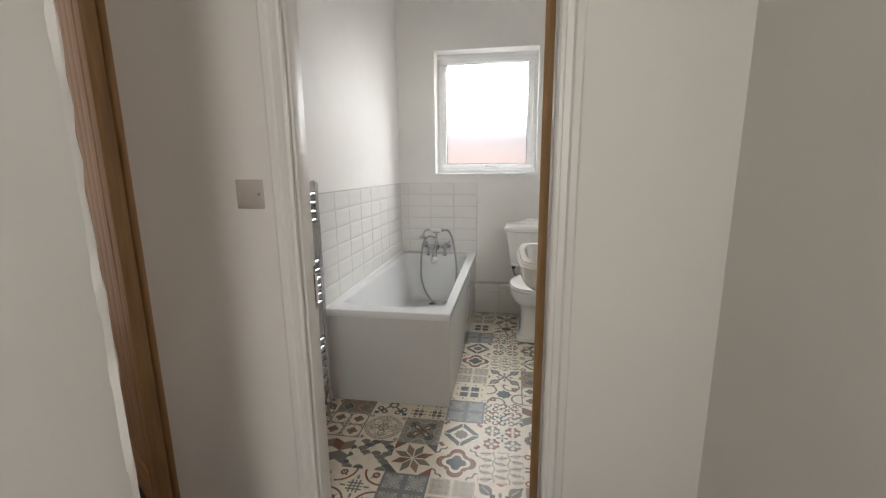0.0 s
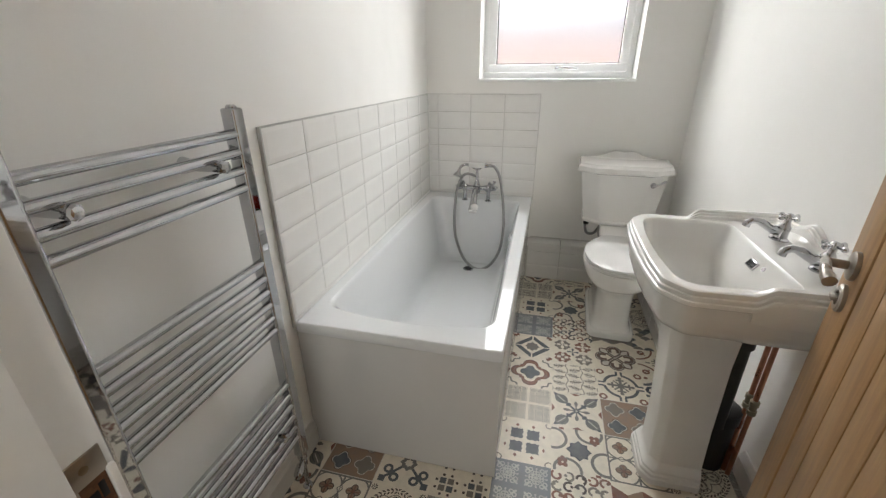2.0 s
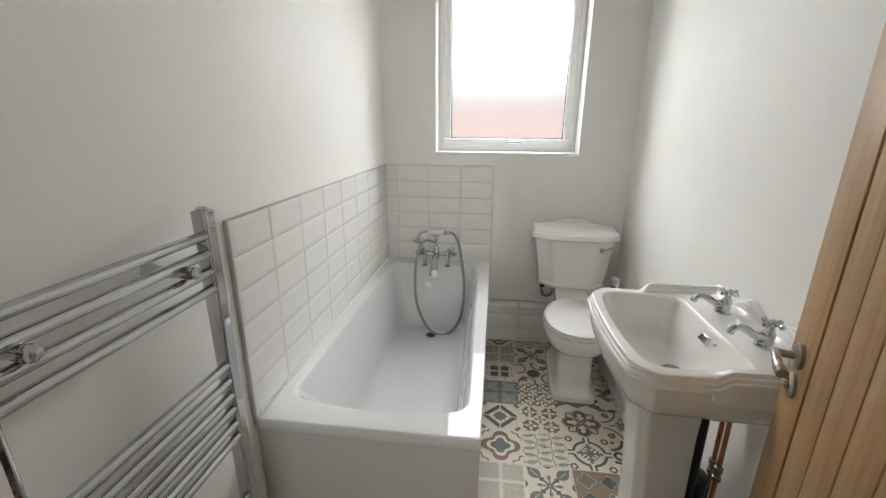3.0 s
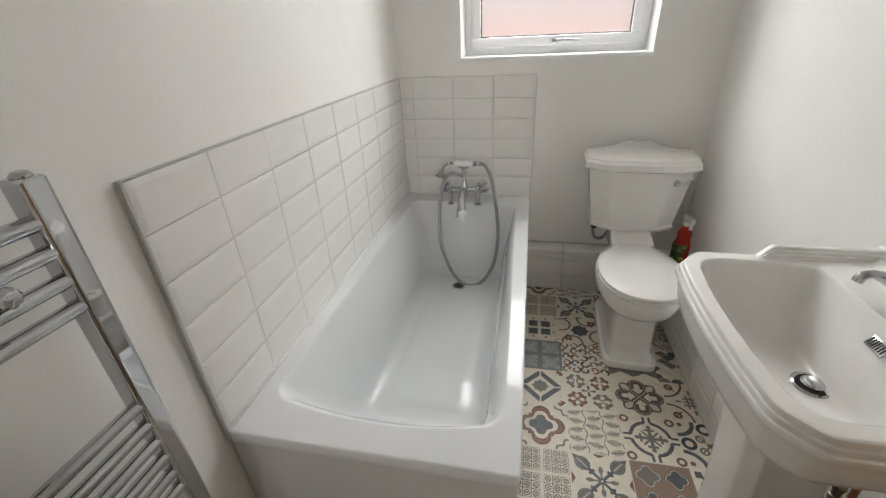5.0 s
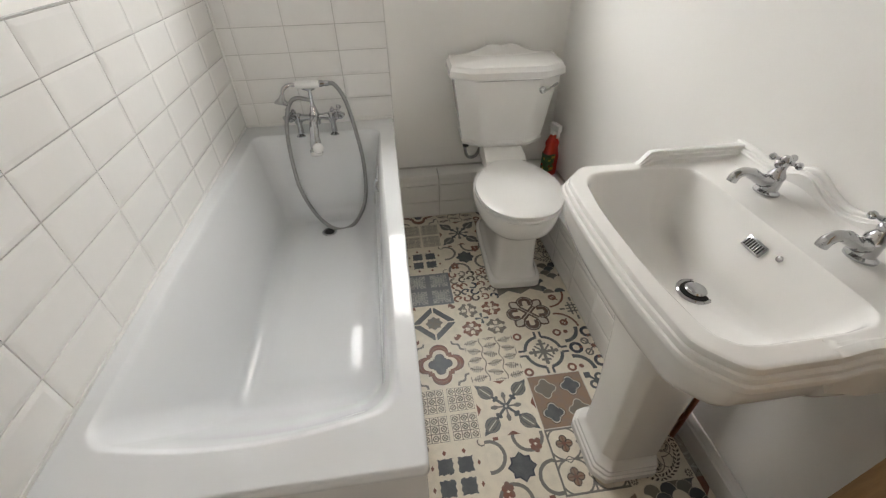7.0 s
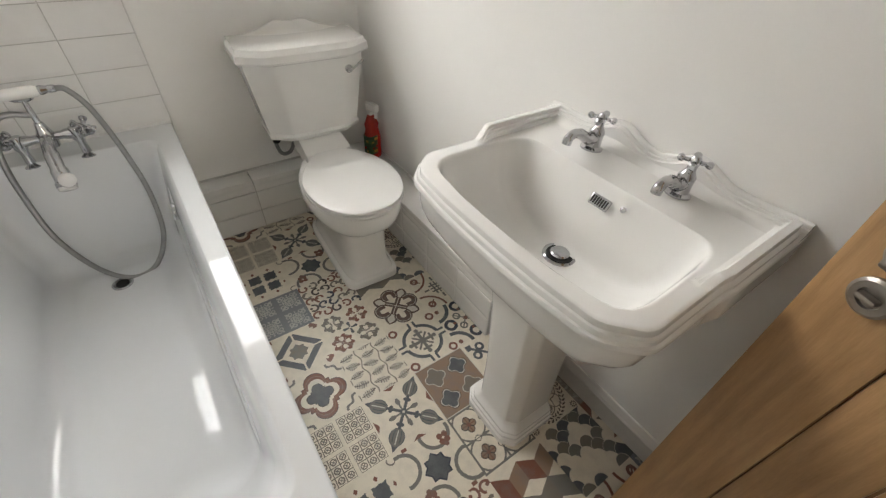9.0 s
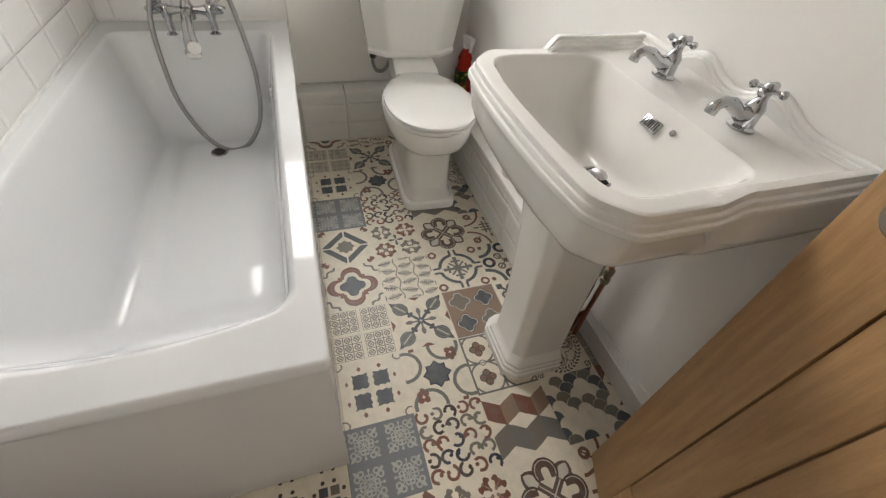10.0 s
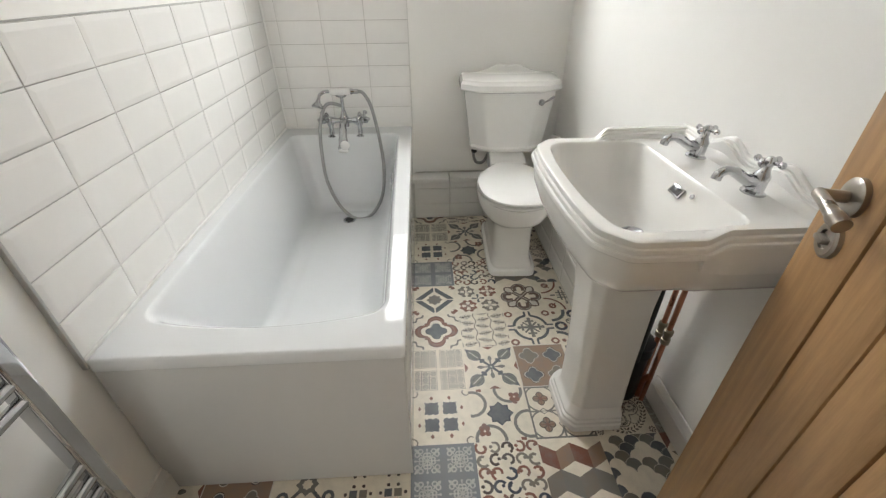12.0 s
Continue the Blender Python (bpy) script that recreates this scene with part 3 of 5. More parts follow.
waste = part("waste", spin(bmesh.new(), [(0.0, 0), (0.034, 0.0), (0.034, 0.002), (0.028, 0.004), (0.022, 0.002), (0.004, 0.001)], (0.353, 1.285, RIM - 0.3838), (0, 0, 1), 28), CHROME, bath, "chrome waste ring")
part("waste_hole", spin(bmesh.new(), [(0.0, 0), (0.021, 0), (0.02, 0.002)], (0.353, 1.285, RIM - 0.3823), (0, 0, 1), 20), DARK, waste)
part("overflow", spin(bmesh.new(), [(0.0, 0), (0.030, 0), (0.030, 0.006), (0.024, 0.010), (0.008, 0.011)], (0.604, 1.23, RIM - 0.125), (-1, 0, 0.18), 26), CHROME, bath, "chrome overflow plate")
part("corner_bead", boxes((0.008, Y1 - 0.0155, RIM + 0.006, 0.0155, Y1 - 0.008, 1.168), bevel=0.002), SEALANT, splash_n)
part("sealant", boxes((0.0045, 0.0, RIM - 0.002, 0.013, Y1 - 0.02, RIM + 0.009), (0.013, Y1 - 0.012, RIM - 0.002, 0.70, Y1 - 0.0045, RIM + 0.009), bevel=0.002), SEALANT, bath)

# ---------------------------------------------------------------- bath mixer with hand shower
mix = thing("bath_mixer_tap", "chrome bath mixer with white-handled shower on a cradle", "bath tap", m=pose(0.004, -0.022, -0.012))
MX, MY = 0.348, 1.565
bm = bmesh.new()
tube(bm, [(MX - 0.085, MY, 0.625), (MX - 0.05, MY, 0.625), (MX - 0.04, MY, 0.625), (MX + 0.04, MY, 0.625), (MX + 0.05, MY, 0.625), (MX + 0.085, MY, 0.625)], [0.017, 0.017, 0.0135, 0.0135, 0.017, 0.017], 18)
spin(bm, [(0.022, -0.03), (0.024, -0.01), (0.024, 0.012), (0.017, 0.03), (0.012, 0.05)], (MX, MY, 0.625), (0, 0, 1), 20)
for s in (-1, 1):
    x = MX + s * 0.075
    spin(bm, [(0.026, 0.0), (0.026, 0.004), (0.014, 0.012), (0.012, 0.05), (0.018, 0.062), (0.020, 0.085), (0.016, 0.1)], (x, MY, RIM), (0, 0, 1), 20)
part("body", bm, CHROME, mix)
bm = bmesh.new()
tube(bm, spline([(MX, MY - 0.01, 0.625), (MX, MY - 0.06, 0.620), (MX, MY - 0.100, 0.582), (MX, MY - 0.122, 0.54), (MX, MY - 0.138, 0.515)], 6), [0.018] * 9 + [0.020] * 6 + [0.024] * 6 + [0.028] * 4, 18)
part("spout", bm, CHROME, mix)
bm = spin(bmesh.new(), [(0.020, 0), (0.023, 0.006), (0.023, 0.014), (0.018, 0.021), (0.009, 0.025)], (MX + 0.010, MY - 0.142, 0.535), (0.2, -0.75, 0.63), 22)
part("ceramic_knob", bm, PLASTIC, mix, "white ceramic spout knob")
part("spout_outlet", spin(bmesh.new(), [(0.025, 0), (0.025, 0.010), (0.019, 0.013)], (MX, MY - 0.138, 0.515), (0, -0.54, -0.84), 18), PLASTIC, mix, "white spout outlet")
for s in (-1, 1):
    h = part("tap_handle", spin(bmesh.new(), [(0.011, 0), (0.013, 0.012), (0.017, 0.02), (0.017, 0.034), (0.010, 0.040)], (MX + s * 0.085, MY, 0.625), (s, -0.25, 0.1), 18), CHROME, mix)
    bm = bmesh.new()
    n = Vector((s * 0.55, -0.60, 0.58)).normalized()
    u = n.cross(Vector((0, 0, 1))).normalized()
    c = Vector((MX + s * 0.085, MY, 0.628)) + n * 0.034
    tube(bm, [c - n * 0.04, c, c + n * 0.012], [0.012, 0.011, 0.006], 14)
    for a in range(4):
        f = radians(45 + 90 * a)
        e = c + (u * math.cos(f) + n.cross(u) * math.sin(f)) * 0.034
        tube(bm, [c, c.lerp(e, 0.55), c.lerp(e, 0.7), c.lerp(e, 0.92), e], [0.008, 0.007, 0.011, 0.012, 0.007], 12)
    part("cross_head", bm, CHROME, h)
bm = bmesh.new()
tube(bm, [(MX, MY, 0.67), (MX, MY, 0.745)], [0.009, 0.008], 14)
tube(bm, spline([(MX - 0.028, MY - 0.02, 0.762), (MX - 0.02, MY - 0.004, 0.75), (MX, MY, 0.745), (MX + 0.02, MY - 0.004, 0.75), (MX + 0.028, MY - 0.02, 0.762)], 4), 0.006, 10)
part("cradle", bm, CHROME, mix)
hs = part("hand_shower", spin(bmesh.new(), [(0.012, 0), (0.017, 0.01), (0.018, 0.05), (0.017, 0.09), (0.012, 0.1)], (MX - 0.05, MY - 0.022, 0.774), (1, 0, 0), 20), PLASTIC, mix, "white ceramic hand shower grip")
bm = bmesh.new()
spin(bm, [(0.013, 0), (0.015, 0.006), (0.010, 0.022), (0.012, 0.026), (0.011, 0.04)], (MX + 0.05, MY - 0.022, 0.774), (1, 0, 0), 18)
part("hose_connector", bm, CHROME, hs)
bm = bmesh.new()
tube(bm, spline([(MX - 0.048, MY - 0.022, 0.774), (MX - 0.075, MY - 0.024, 0.775), (MX - 0.10, MY - 0.035, 0.762), (MX - 0.107, MY - 0.045, 0.74)], 5), 0.008, 12)
spin(bm, [(0.009, 0), (0.013, 0.012), (0.028, 0.03), (0.030, 0.038), (0.026, 0.04)], (MX - 0.107, MY - 0.045, 0.742), (-0.2, -0.45, -0.9), 20)
part("shower_head", bm, CHROME, hs)
bm = bmesh.new()
tube(bm, spline([(MX + 0.088, MY - 0.022, 0.774), (MX + 0.115, MY - 0.026, 0.765), (MX + 0.15, MY - 0.04, 0.70), (MX + 0.178, MY - 0.06, 0.55), (MX + 0.192, MY - 0.095, 0.40), (MX + 0.176, MY - 0.16, 0.26),
                 (MX + 0.115, MY - 0.22, 0.178), (MX + 0.035, MY - 0.24, 0.170), (MX - 0.045, MY - 0.20, 0.22), (MX - 0.11, MY - 0.13, 0.33), (MX - 0.128, MY - 0.08, 0.46), (MX - 0.122, MY - 0.05, 0.60), (MX - 0.095, MY - 0.025, 0.69), (MX - 0.06, MY - 0.01, 0.715), (MX - 0.004, MY, 0.70)], 12), 0.0088, 12)
part("hose", bm, HOSE, mix, "ribbed metal shower hose")

# ---------------------------------------------------------------- wash basin on a pedestal
basin = thing("pedestal_basin", "white ceramic pedestal basin with stepped moulded rim", "wash basin")
SC = 0.207                                        # its middle along the wall
half = [(0.0, 0.300), (0.235, 0.300), (0.262, 0.292), (0.414, 0.292), (0.466, 0.238), (0.478, 0.13), (0.482, 0.04)]


def eased(poly, r=0.020, keep=2):
    """The outline with its corners rounded, but for those at the wall."""
    out = []
    for i, p in enumerate(poly):
        p = Vector(p)
        a, b = Vector(poly[i - 1]) - p, Vector(poly[(i + 1) % len(poly)]) - p
        if i < keep - 1 or i > len(poly) - keep or a.angle(-b) < 0.2:
            out.append(tuple(p))
            continue
        q = min(r, 0.45 * a.length, 0.45 * b.length)
        a, b = a.normalized() * q, b.normalized() * q
        out += [tuple(p + a * (1 - f) ** 2 + b * f ** 2) for f in (0.0, 0.25, 0.5, 0.75, 1.0)]
    return out


outer = eased(half + [(w, -s) for w, s in half[::-1]])
bowl_half = [(0.158, 0.207), (0.168, 0.222), (0.19, 0.234), (0.23, 0.240), (0.365, 0.243), (0.394, 0.237), (0.414, 0.222), (0.425, 0.195), (0.436, 0.11), (0.439, 0.04)]
bowl = bowl_half + [(w, -s) for w, s in bowl_half[::-1]]
CW = 0.27
ANG = polar(outer, (CW, 0), 96)


def basin_ring(poly, scale, z, back=True, inset=0.0):
    pts = []
    for a in ANG:
        r = cast(poly, (CW, 0), a) * scale - inset
        w, s = CW + r * math.cos(a), r * math.sin(a)
        if back and scale > 0.9 and w < 0.03:
            w = 0.0
        if not back:                              # the bowl's back leans forward on its way down
            w += 0.45 * min(R - z, 0.085) * max(0.0, -math.cos(a)) * min(1.0, scale / 0.85) ** 2
        pts.append(Vector((X1 - 0.002 - max(w, 0.0), SC + s, z)))
    return pts


R = 0.848
lo = [(0.40, R - 0.178), (0.70, R - 0.165), (0.82, R - 0.142), (0.90, R - 0.116), (0.94, R - 0.092)]
# the rim's moulding: distance in from the outline, and height
rim = [(0.013, -0.062), (0.0115, -0.045), (0.009, -0.038), (0.002, -0.0358), (0.0, -0.034), (0.0, -0.027), (0.0015, -0.0245), (0.0065, -0.0235), (0.007, -0.022), (0.007, -0.0155), (0.0085, -0.0135), (0.0135, -0.0125), (0.014, -0.011), (0.014, -0.005), (0.0155, -0.0015), (0.019, 0.0), (0.023, 0.0)]
up = [(1.022, R), (1.012, R), (1.0, R - 0.0018), (0.987, R - 0.0065), (0.977, R - 0.014), (0.957, R - 0.035), (0.93, R - 0.062), (0.895, R - 0.088), (0.84, R - 0.112), (0.76, R - 0.131), (0.62, R - 0.147), (0.40, R - 0.156), (0.09, R - 0.160)]
bm = loft(bmesh.new(), [basin_ring(outer, s, z) for s, z in lo] + [basin_ring(outer, 1.0, R + h, inset=d) for d, h in rim] + [basin_ring(bowl, s, z, False) for s, z in up], True, True)
bmesh.ops.recalc_face_normals(bm, faces=bm.faces)
part("bowl", bm, CERAMIC, basin, smooth=36)


def side_rail(s, H=0.026):
    """The rim's moulding rises in a curve and runs on, higher, to the wall; s: to which side."""
    path = [(0.284 - 0.0042 * k, 0.2915 + 0.0095 * (k / 10) ** 1.5, 0.5 - 0.5 * math.cos(math.pi * k / 10)) for k in range(11)] + [(0.19, 0.301, 1.0), (0.003, 0.301, 1.0)]
    rows = []
    for w, y, k in path:
        prof = [(0.0, -0.06)] + [(-d, h + k * H) for d, h in rim[4:15]]
        prof += [(-0.028, k * H), (-0.030, k * H * 0.94), (-0.031, k * H * 0.70), (-0.036, k * H * 0.66), (-0.037, k * H * 0.38), (-0.042, k * H * 0.34), (-0.0435, 0.0005), (-0.046, -0.012)]
        rows.append([Vector((X1 - w, SC + s * (y + d), R + h)) for d, h in prof])
    bm = loft(bmesh.new(), rows, True, True)
    bmesh.ops.recalc_face_normals(bm, faces=bm.faces)
    return bm


for s in (-1, 1):
    part("side_rail", side_rail(s), CERAMIC, basin, smooth=34)
# wavy back rail along the wall
wave = []
for k in range(61):
    s = -0.30 + 0.6 * k / 60
    a = abs(s)
    h = 0.025 + 0.030 * math.exp(-((a - 0.092) / 0.050) ** 2) + 0.003 * math.exp(-((a - 0.27) / 0.04) ** 2)
    wave.append((s, h))
bm = bmesh.new()
loft(bm, [[Vector((X1 - 0.002 - d, SC + s, R + hh)) for d, hh in ((0, -0.02), (0, h), (0.008, h), (0.0105, h - 0.002), (0.012, h - 0.007), (0.017, h - 0.008), (0.019, h - 0.013), (0.024, h - 0.014), (0.026, h * 0.32), (0.036, h * 0.14), (0.052, 0.0), (0.052, -0.02))] for s, h in wave], True, True)
bmesh.ops.recalc_face_normals(bm, faces=bm.faces)
part("back_rail", bm, CERAMIC, basin, smooth=40)
BDX = X1 - 0.244
w_ = part("waste", spin(bmesh.new(), [(0.0, 0), (0.037, 0), (0.037, 0.003), (0.033, 0.0055), (0.028, 0.003), (0.028, 0.0)], (BDX, SC, R - 0.1585), (0, 0, 1), 28), CHROME, basin, "chrome waste with black seal")
part("waste_gap", spin(bmesh.new(), [(0.0, 0), (0.0285, 0), (0.0285, 0.0035), (0.0, 0.0035)], (BDX, SC, R - 0.1575), (0, 0, 1), 24), DARK, w_)
part("plug", spin(bmesh.new(), [(0.0, 0), (0.0215, 0), (0.0215, 0.005), (0.018, 0.008), (0.0, 0.0095)], (BDX, SC, R - 0.1555), (0, 0, 1), 24), CHROME, w_)
ov = part("overflow_grille", boxes((-0.0225, -0.012, -0.004, 0.0225, 0.012, 0.0025), bevel=0.002), CHROME, basin, "chrome slotted overflow")
ov.matrix_local = look((X1 - 0.184, SC - 0.014, R - 0.033), (X1 - 1.004, SC - 0.014, R + 0.537)) @ pose(0, 0, 0, 180, 0, 0)
for i in range(7):
    b = part("slot", boxes((-0.0168 + i * 0.0056 - 0.0017, -0.0082, 0.0015, -0.0168 + i * 0.0056 + 0.0017, 0.0082, 0.003)), DARK, ov, smooth=0)
part("chain_stay", spin(bmesh.new(), [(0.0, 0), (0.006, 0), (0.006, 0.002), (0.003, 0.004)], (X1 - 0.176, SC - 0.062, R - 0.026), (-0.9, 0, 0.45), 14), CHROME, basin)

ped = part("pedestal", bmesh.new(), CERAMIC, basin)


def octa(w0, w1, hs, z, ch=0.32, r=0.009):
    """A chamfered ring with small rounded corners."""
    c, d = ch * hs, ch * (w1 - w0) * 0.5
    poly = [Vector((w, q)) for w, q in ((w0, -hs), (w1 - d, -hs), (w1, -hs + c), (w1, hs - c), (w1 - d, hs), (w0, hs))]
    pts = []
    for i, p in enumerate(poly):
        a, b = (poly[i - 1] - p).normalized() * r, (poly[(i + 1) % 6] - p).normalized() * r
        for f in (0.0, 0.35, 0.65, 1.0):
            pts.append(p + a * (1 - f) ** 2 + b * f ** 2)
    return [Vector((X1 - q.x, SC + 0.016 + q.y, z)) for q in pts]


prs = [octa(0.158, 0.346, 0.112, 0.0), octa(0.158, 0.346, 0.112, 0.024), octa(0.158, 0.341, 0.107, 0.028), octa(0.158, 0.341, 0.107, 0.039), octa(0.158, 0.335, 0.102, 0.043), octa(0.158, 0.335, 0.102, 0.053), octa(0.158, 0.325, 0.094, 0.063), octa(0.158, 0.318, 0.084, 0.078),
       octa(0.165, 0.322, 0.083, 0.25), octa(0.172, 0.340, 0.087, 0.5), octa(0.172, 0.356, 0.096, 0.62), octa(0.165, 0.378, 0.110, 0.682)]
bm = loft(bmesh.new(), prs, True, True)
bmesh.ops.recalc_face_normals(bm, faces=bm.faces)
ped.data = mesh_of("pedestal", bm, CERAMIC, 30)


def basin_tap(y):
    t = thing("basin_tap", "chrome pillar tap with cross head on the basin", "tap", "taps on the basin", m=pose(X1 - 0.078, y, R))
    bm = spin(bmesh.new(), [(0.025, 0), (0.025, 0.004), (0.018, 0.008), (0.0165, 0.03), (0.017, 0.040), (0.012, 0.048), (0.009, 0.054), (0.009, 0.064)], (0, 0, 0), (0.12, 0, 1), 22)
    part("body", bm, CHROME, t)
    bm = tube(bmesh.new(), spline([(0, 0, 0.025), (-0.028, 0, 0.032), (-0.053, 0, 0.047), (-0.074, 0, 0.053), (-0.089, 0, 0.046), (-0.093, 0, 0.034)], 6), [0.014] * 6 + [0.0115] * 8 + [0.0095] * 10 + [0.010] * 7, 16)
    part("spout", bm, CHROME, t)
    bm = bmesh.new()
    c = Vector((0.008, 0, 0.069))
    spin(bm, [(0.008, -0.01), (0.011, -0.004), (0.011, 0.004), (0.007, 0.010), (0.0, 0.012)], c, (0.12, 0, 1), 16)
    for a in range(4):
        f = radians(20 + 90 * a)
        d = Vector((math.cos(f), math.sin(f), 0))
        tube(bm, [c, c + d * 0.018, c + d * 0.022, c + d * 0.027, c + d * 0.031], [0.0045, 0.004, 0.007, 0.0075, 0.004], 12)
    part("cross_head", bm, CHROME, t)
    return t


basin_tap(SC + 0.110)
basin_tap(SC - 0.102)

# pipes behind the pedestal
wp = thing("waste_pipe", "black plastic waste pipe rising behind the pedestal", "waste pipe")
part("pipe", tube(bmesh.new(), [(1.412, 0.226, 0.20), (1.408, 0.223, 0.56)], 0.018, 18), BLACK, wp)
part("elbow", tube(bmesh.new(), spline([(1.408, 0.223, 0.53), (1.404, 0.222, 0.575), (1.385, 0.22, 0.60), (1.34, 0.22, 0.605)], 5), 0.026, 18), BLACK, wp)
part("boss", spin(bmesh.new(), [(0.052, 0), (0.052, 0.20), (0.058, 0.205), (0.058, 0.25), (0.045, 0.258)], (1.43, 0.27, 0.0), (0, 0, 1), 26), BLACK, wp)
for (x, y), col in (((1.487, 0.220), 0), ((1.487, 0.253), 1)):
    cp = thing("copper_pipe", "copper supply pipe with isolating valve by the pedestal", "water pipe", "supply pipes under the basin")
    part("pipe", tube(bmesh.new(), [(x, y, 0.0), (x, y, 0.30), (x - 0.002, y, 0.60), (x - 0.012, y, 0.70)], 0.0078, 14), COPPER, cp)
    part("valve", spin(bmesh.new(), [(0.010, 0), (0.014, 0.004), (0.014, 0.02), (0.011, 0.022), (0.011, 0.038), (0.014, 0.04), (0.014, 0.056), (0.010, 0.06)], (x, y, 0.275), (0, 0, 1), 12), BRASS, cp)
    part("coupling", spin(bmesh.new(), [(0.009, 0), (0.0135, 0.004), (0.0135, 0.022), (0.0105, 0.026), (0.0105, 0.034), (0.0135, 0.038), (0.0135, 0.056), (0.009, 0.06)], (x - 0.002, y, 0.585), (0, 0, 1), 12), CHROME, cp)
    part("elbow", tube(bmesh.new(), spline([(x, y, 0.12), (x - 0.01, y + 0.012, 0.09), (x - 0.006, y + 0.02, 0.03), (x - 0.006, y + 0.02, 0.0)], 4), 0.0105, 12), COPPER, cp)

# ---------------------------------------------------------------- toilet
wc = thing("toilet", "white ceramic toilet with closed seat and moulded cistern", "toilet", m=pose(1.202, 1.5, 0, 0, 0, -2.6))


def egg(hw, y0, y1, z, p=2.3, flat=None, n=56):
    """A superellipse ring between y0 and y1, or narrowing to half width flat at the back."""
    cy, hy, pts = (y0 + y1) / 2, (y1 - y0) / 2, []
    for k in range(n):
        a = 2 * math.pi * k / n
        c, s = math.cos(a), math.sin(a)
        x = hw * math.copysign(abs(c) ** (2 / p), c)
        y = cy + hy * math.copysign(abs(s) ** (2 / p), s)
        if flat is not None:
            f = (y - y0) / (y1 - y0)
            x *= 1 - (1 - flat / hw) * max(0.0, (f - 0.45) / 0.55) ** 2
        pts.append(Vector((x, y, z)))
    return pts


pan = [egg(0.118, -0.552, -0.05, 0.0, 8), egg(0.118, -0.552, -0.05, 0.026, 8), egg(0.115, -0.549, -0.05, 0.031, 8), egg(0.104, -0.538, -0.06, 0.036, 7), egg(0.101, -0.534, -0.06, 0.048, 7), egg(0.094, -0.522, -0.07, 0.062, 6), egg(0.091, -0.518, -0.07, 0.10, 6), egg(0.091, -0.516, -0.06, 0.20, 5.5), egg(0.095, -0.519, -0.05, 0.235, 5), egg(0.103, -0.528, -0.05, 0.258, 4.2, 0.09), egg(0.120, -0.552, -0.05, 0.277, 3.2, 0.095),
       egg(0.146, -0.586, -0.05, 0.295, 2.6, 0.10), egg(0.163, -0.608, -0.05, 0.315, 2.4, 0.10), egg(0.172, -0.620, -0.05, 0.337, 2.3, 0.10), egg(0.176, -0.627, -0.05, 0.360, 2.3, 0.10), egg(0.177, -0.628, -0.05, 0.386, 2.3, 0.10), egg(0.174, -0.626, -0.05, 0.396, 2.3, 0.10), egg(0.15, -0.60, -0.06, 0.398, 2.3, 0.09)]
bm = loft(bmesh.new(), pan, True, True)
bmesh.ops.recalc_face_normals(bm, faces=bm.faces)
part("pan", bm, CERAMIC, wc, smooth=45)


def slab(rings):
    bm = loft(bmesh.new(), rings, True, True)
    bmesh.ops.recalc_face_normals(bm, faces=bm.faces)
    return bm


SE = (-0.632, -0.145)
part("seat", slab([egg(0.172, SE[0] + 0.006, SE[1], 0.399, 2.3, 0.10), egg(0.177, SE[0], SE[1], 0.404, 2.3, 0.10), egg(0.177, SE[0], SE[1], 0.413, 2.3, 0.10), egg(0.172, SE[0] + 0.006, SE[1], 0.4165, 2.3, 0.10)]), PLASTIC, wc, smooth=45)
part("lid", slab([egg(0.172, SE[0] + 0.006, SE[1], 0.4195, 2.3, 0.10), egg(0.177, SE[0], SE[1], 0.424, 2.3, 0.10), egg(0.176, SE[0] + 0.001, SE[1], 0.433, 2.3, 0.10), egg(0.168, SE[0] + 0.010, SE[1], 0.438, 2.3, 0.095), egg(0.12, SE[0] + 0.08, SE[1] - 0.05, 0.440, 2.3, 0.08)]), PLASTIC, wc, "closed white toilet lid", smooth=45)
bm = bmesh.new()
loft(bm, [[Vector((x, y, z)) for x, z in ((-h, 0.37), (h, 0.37), (h, t - 0.006), (h - 0.006, t), (-h + 0.006, t), (-h, t - 0.006))] for y, h, t in ((-0.175, 0.093, 0.436), (-0.15, 0.094, 0.446), (-0.05, 0.09, 0.468), (0.04, 0.09, 0.47))], True, True)
bmesh.ops.recalc_face_normals(bm, faces=bm.faces)
part("neck", bm, CERAMIC, wc, smooth=30)


def cist(hw, yf, yb, z, ch):
    return [Vector((x, y, z)) for x, y in ((-hw, yb), (-hw, yf + ch * 0.7), (-hw + ch * 0.25, yf + ch * 0.55), (-hw + ch, yf + 0.004), (-hw + ch + 0.02, yf), (hw - ch - 0.02, yf), (hw - ch, yf + 0.004), (hw - ch * 0.25, yf + ch * 0.55), (hw, yf + ch * 0.7), (hw, yb))]


part("cistern", slab([cist(0.178, -0.075, 0.105, 0.462, 0.07), cist(0.190, -0.088, 0.105, 0.468, 0.075), cist(0.192, -0.090, 0.105, 0.482, 0.075), cist(0.187, -0.082, 0.105, 0.492, 0.075), cist(0.193, -0.082, 0.105, 0.52, 0.075), cist(0.225, -0.10, 0.105, 0.745, 0.08), cist(0.225, -0.10, 0.105, 0.768, 0.08)]), CERAMIC, wc, smooth=25)
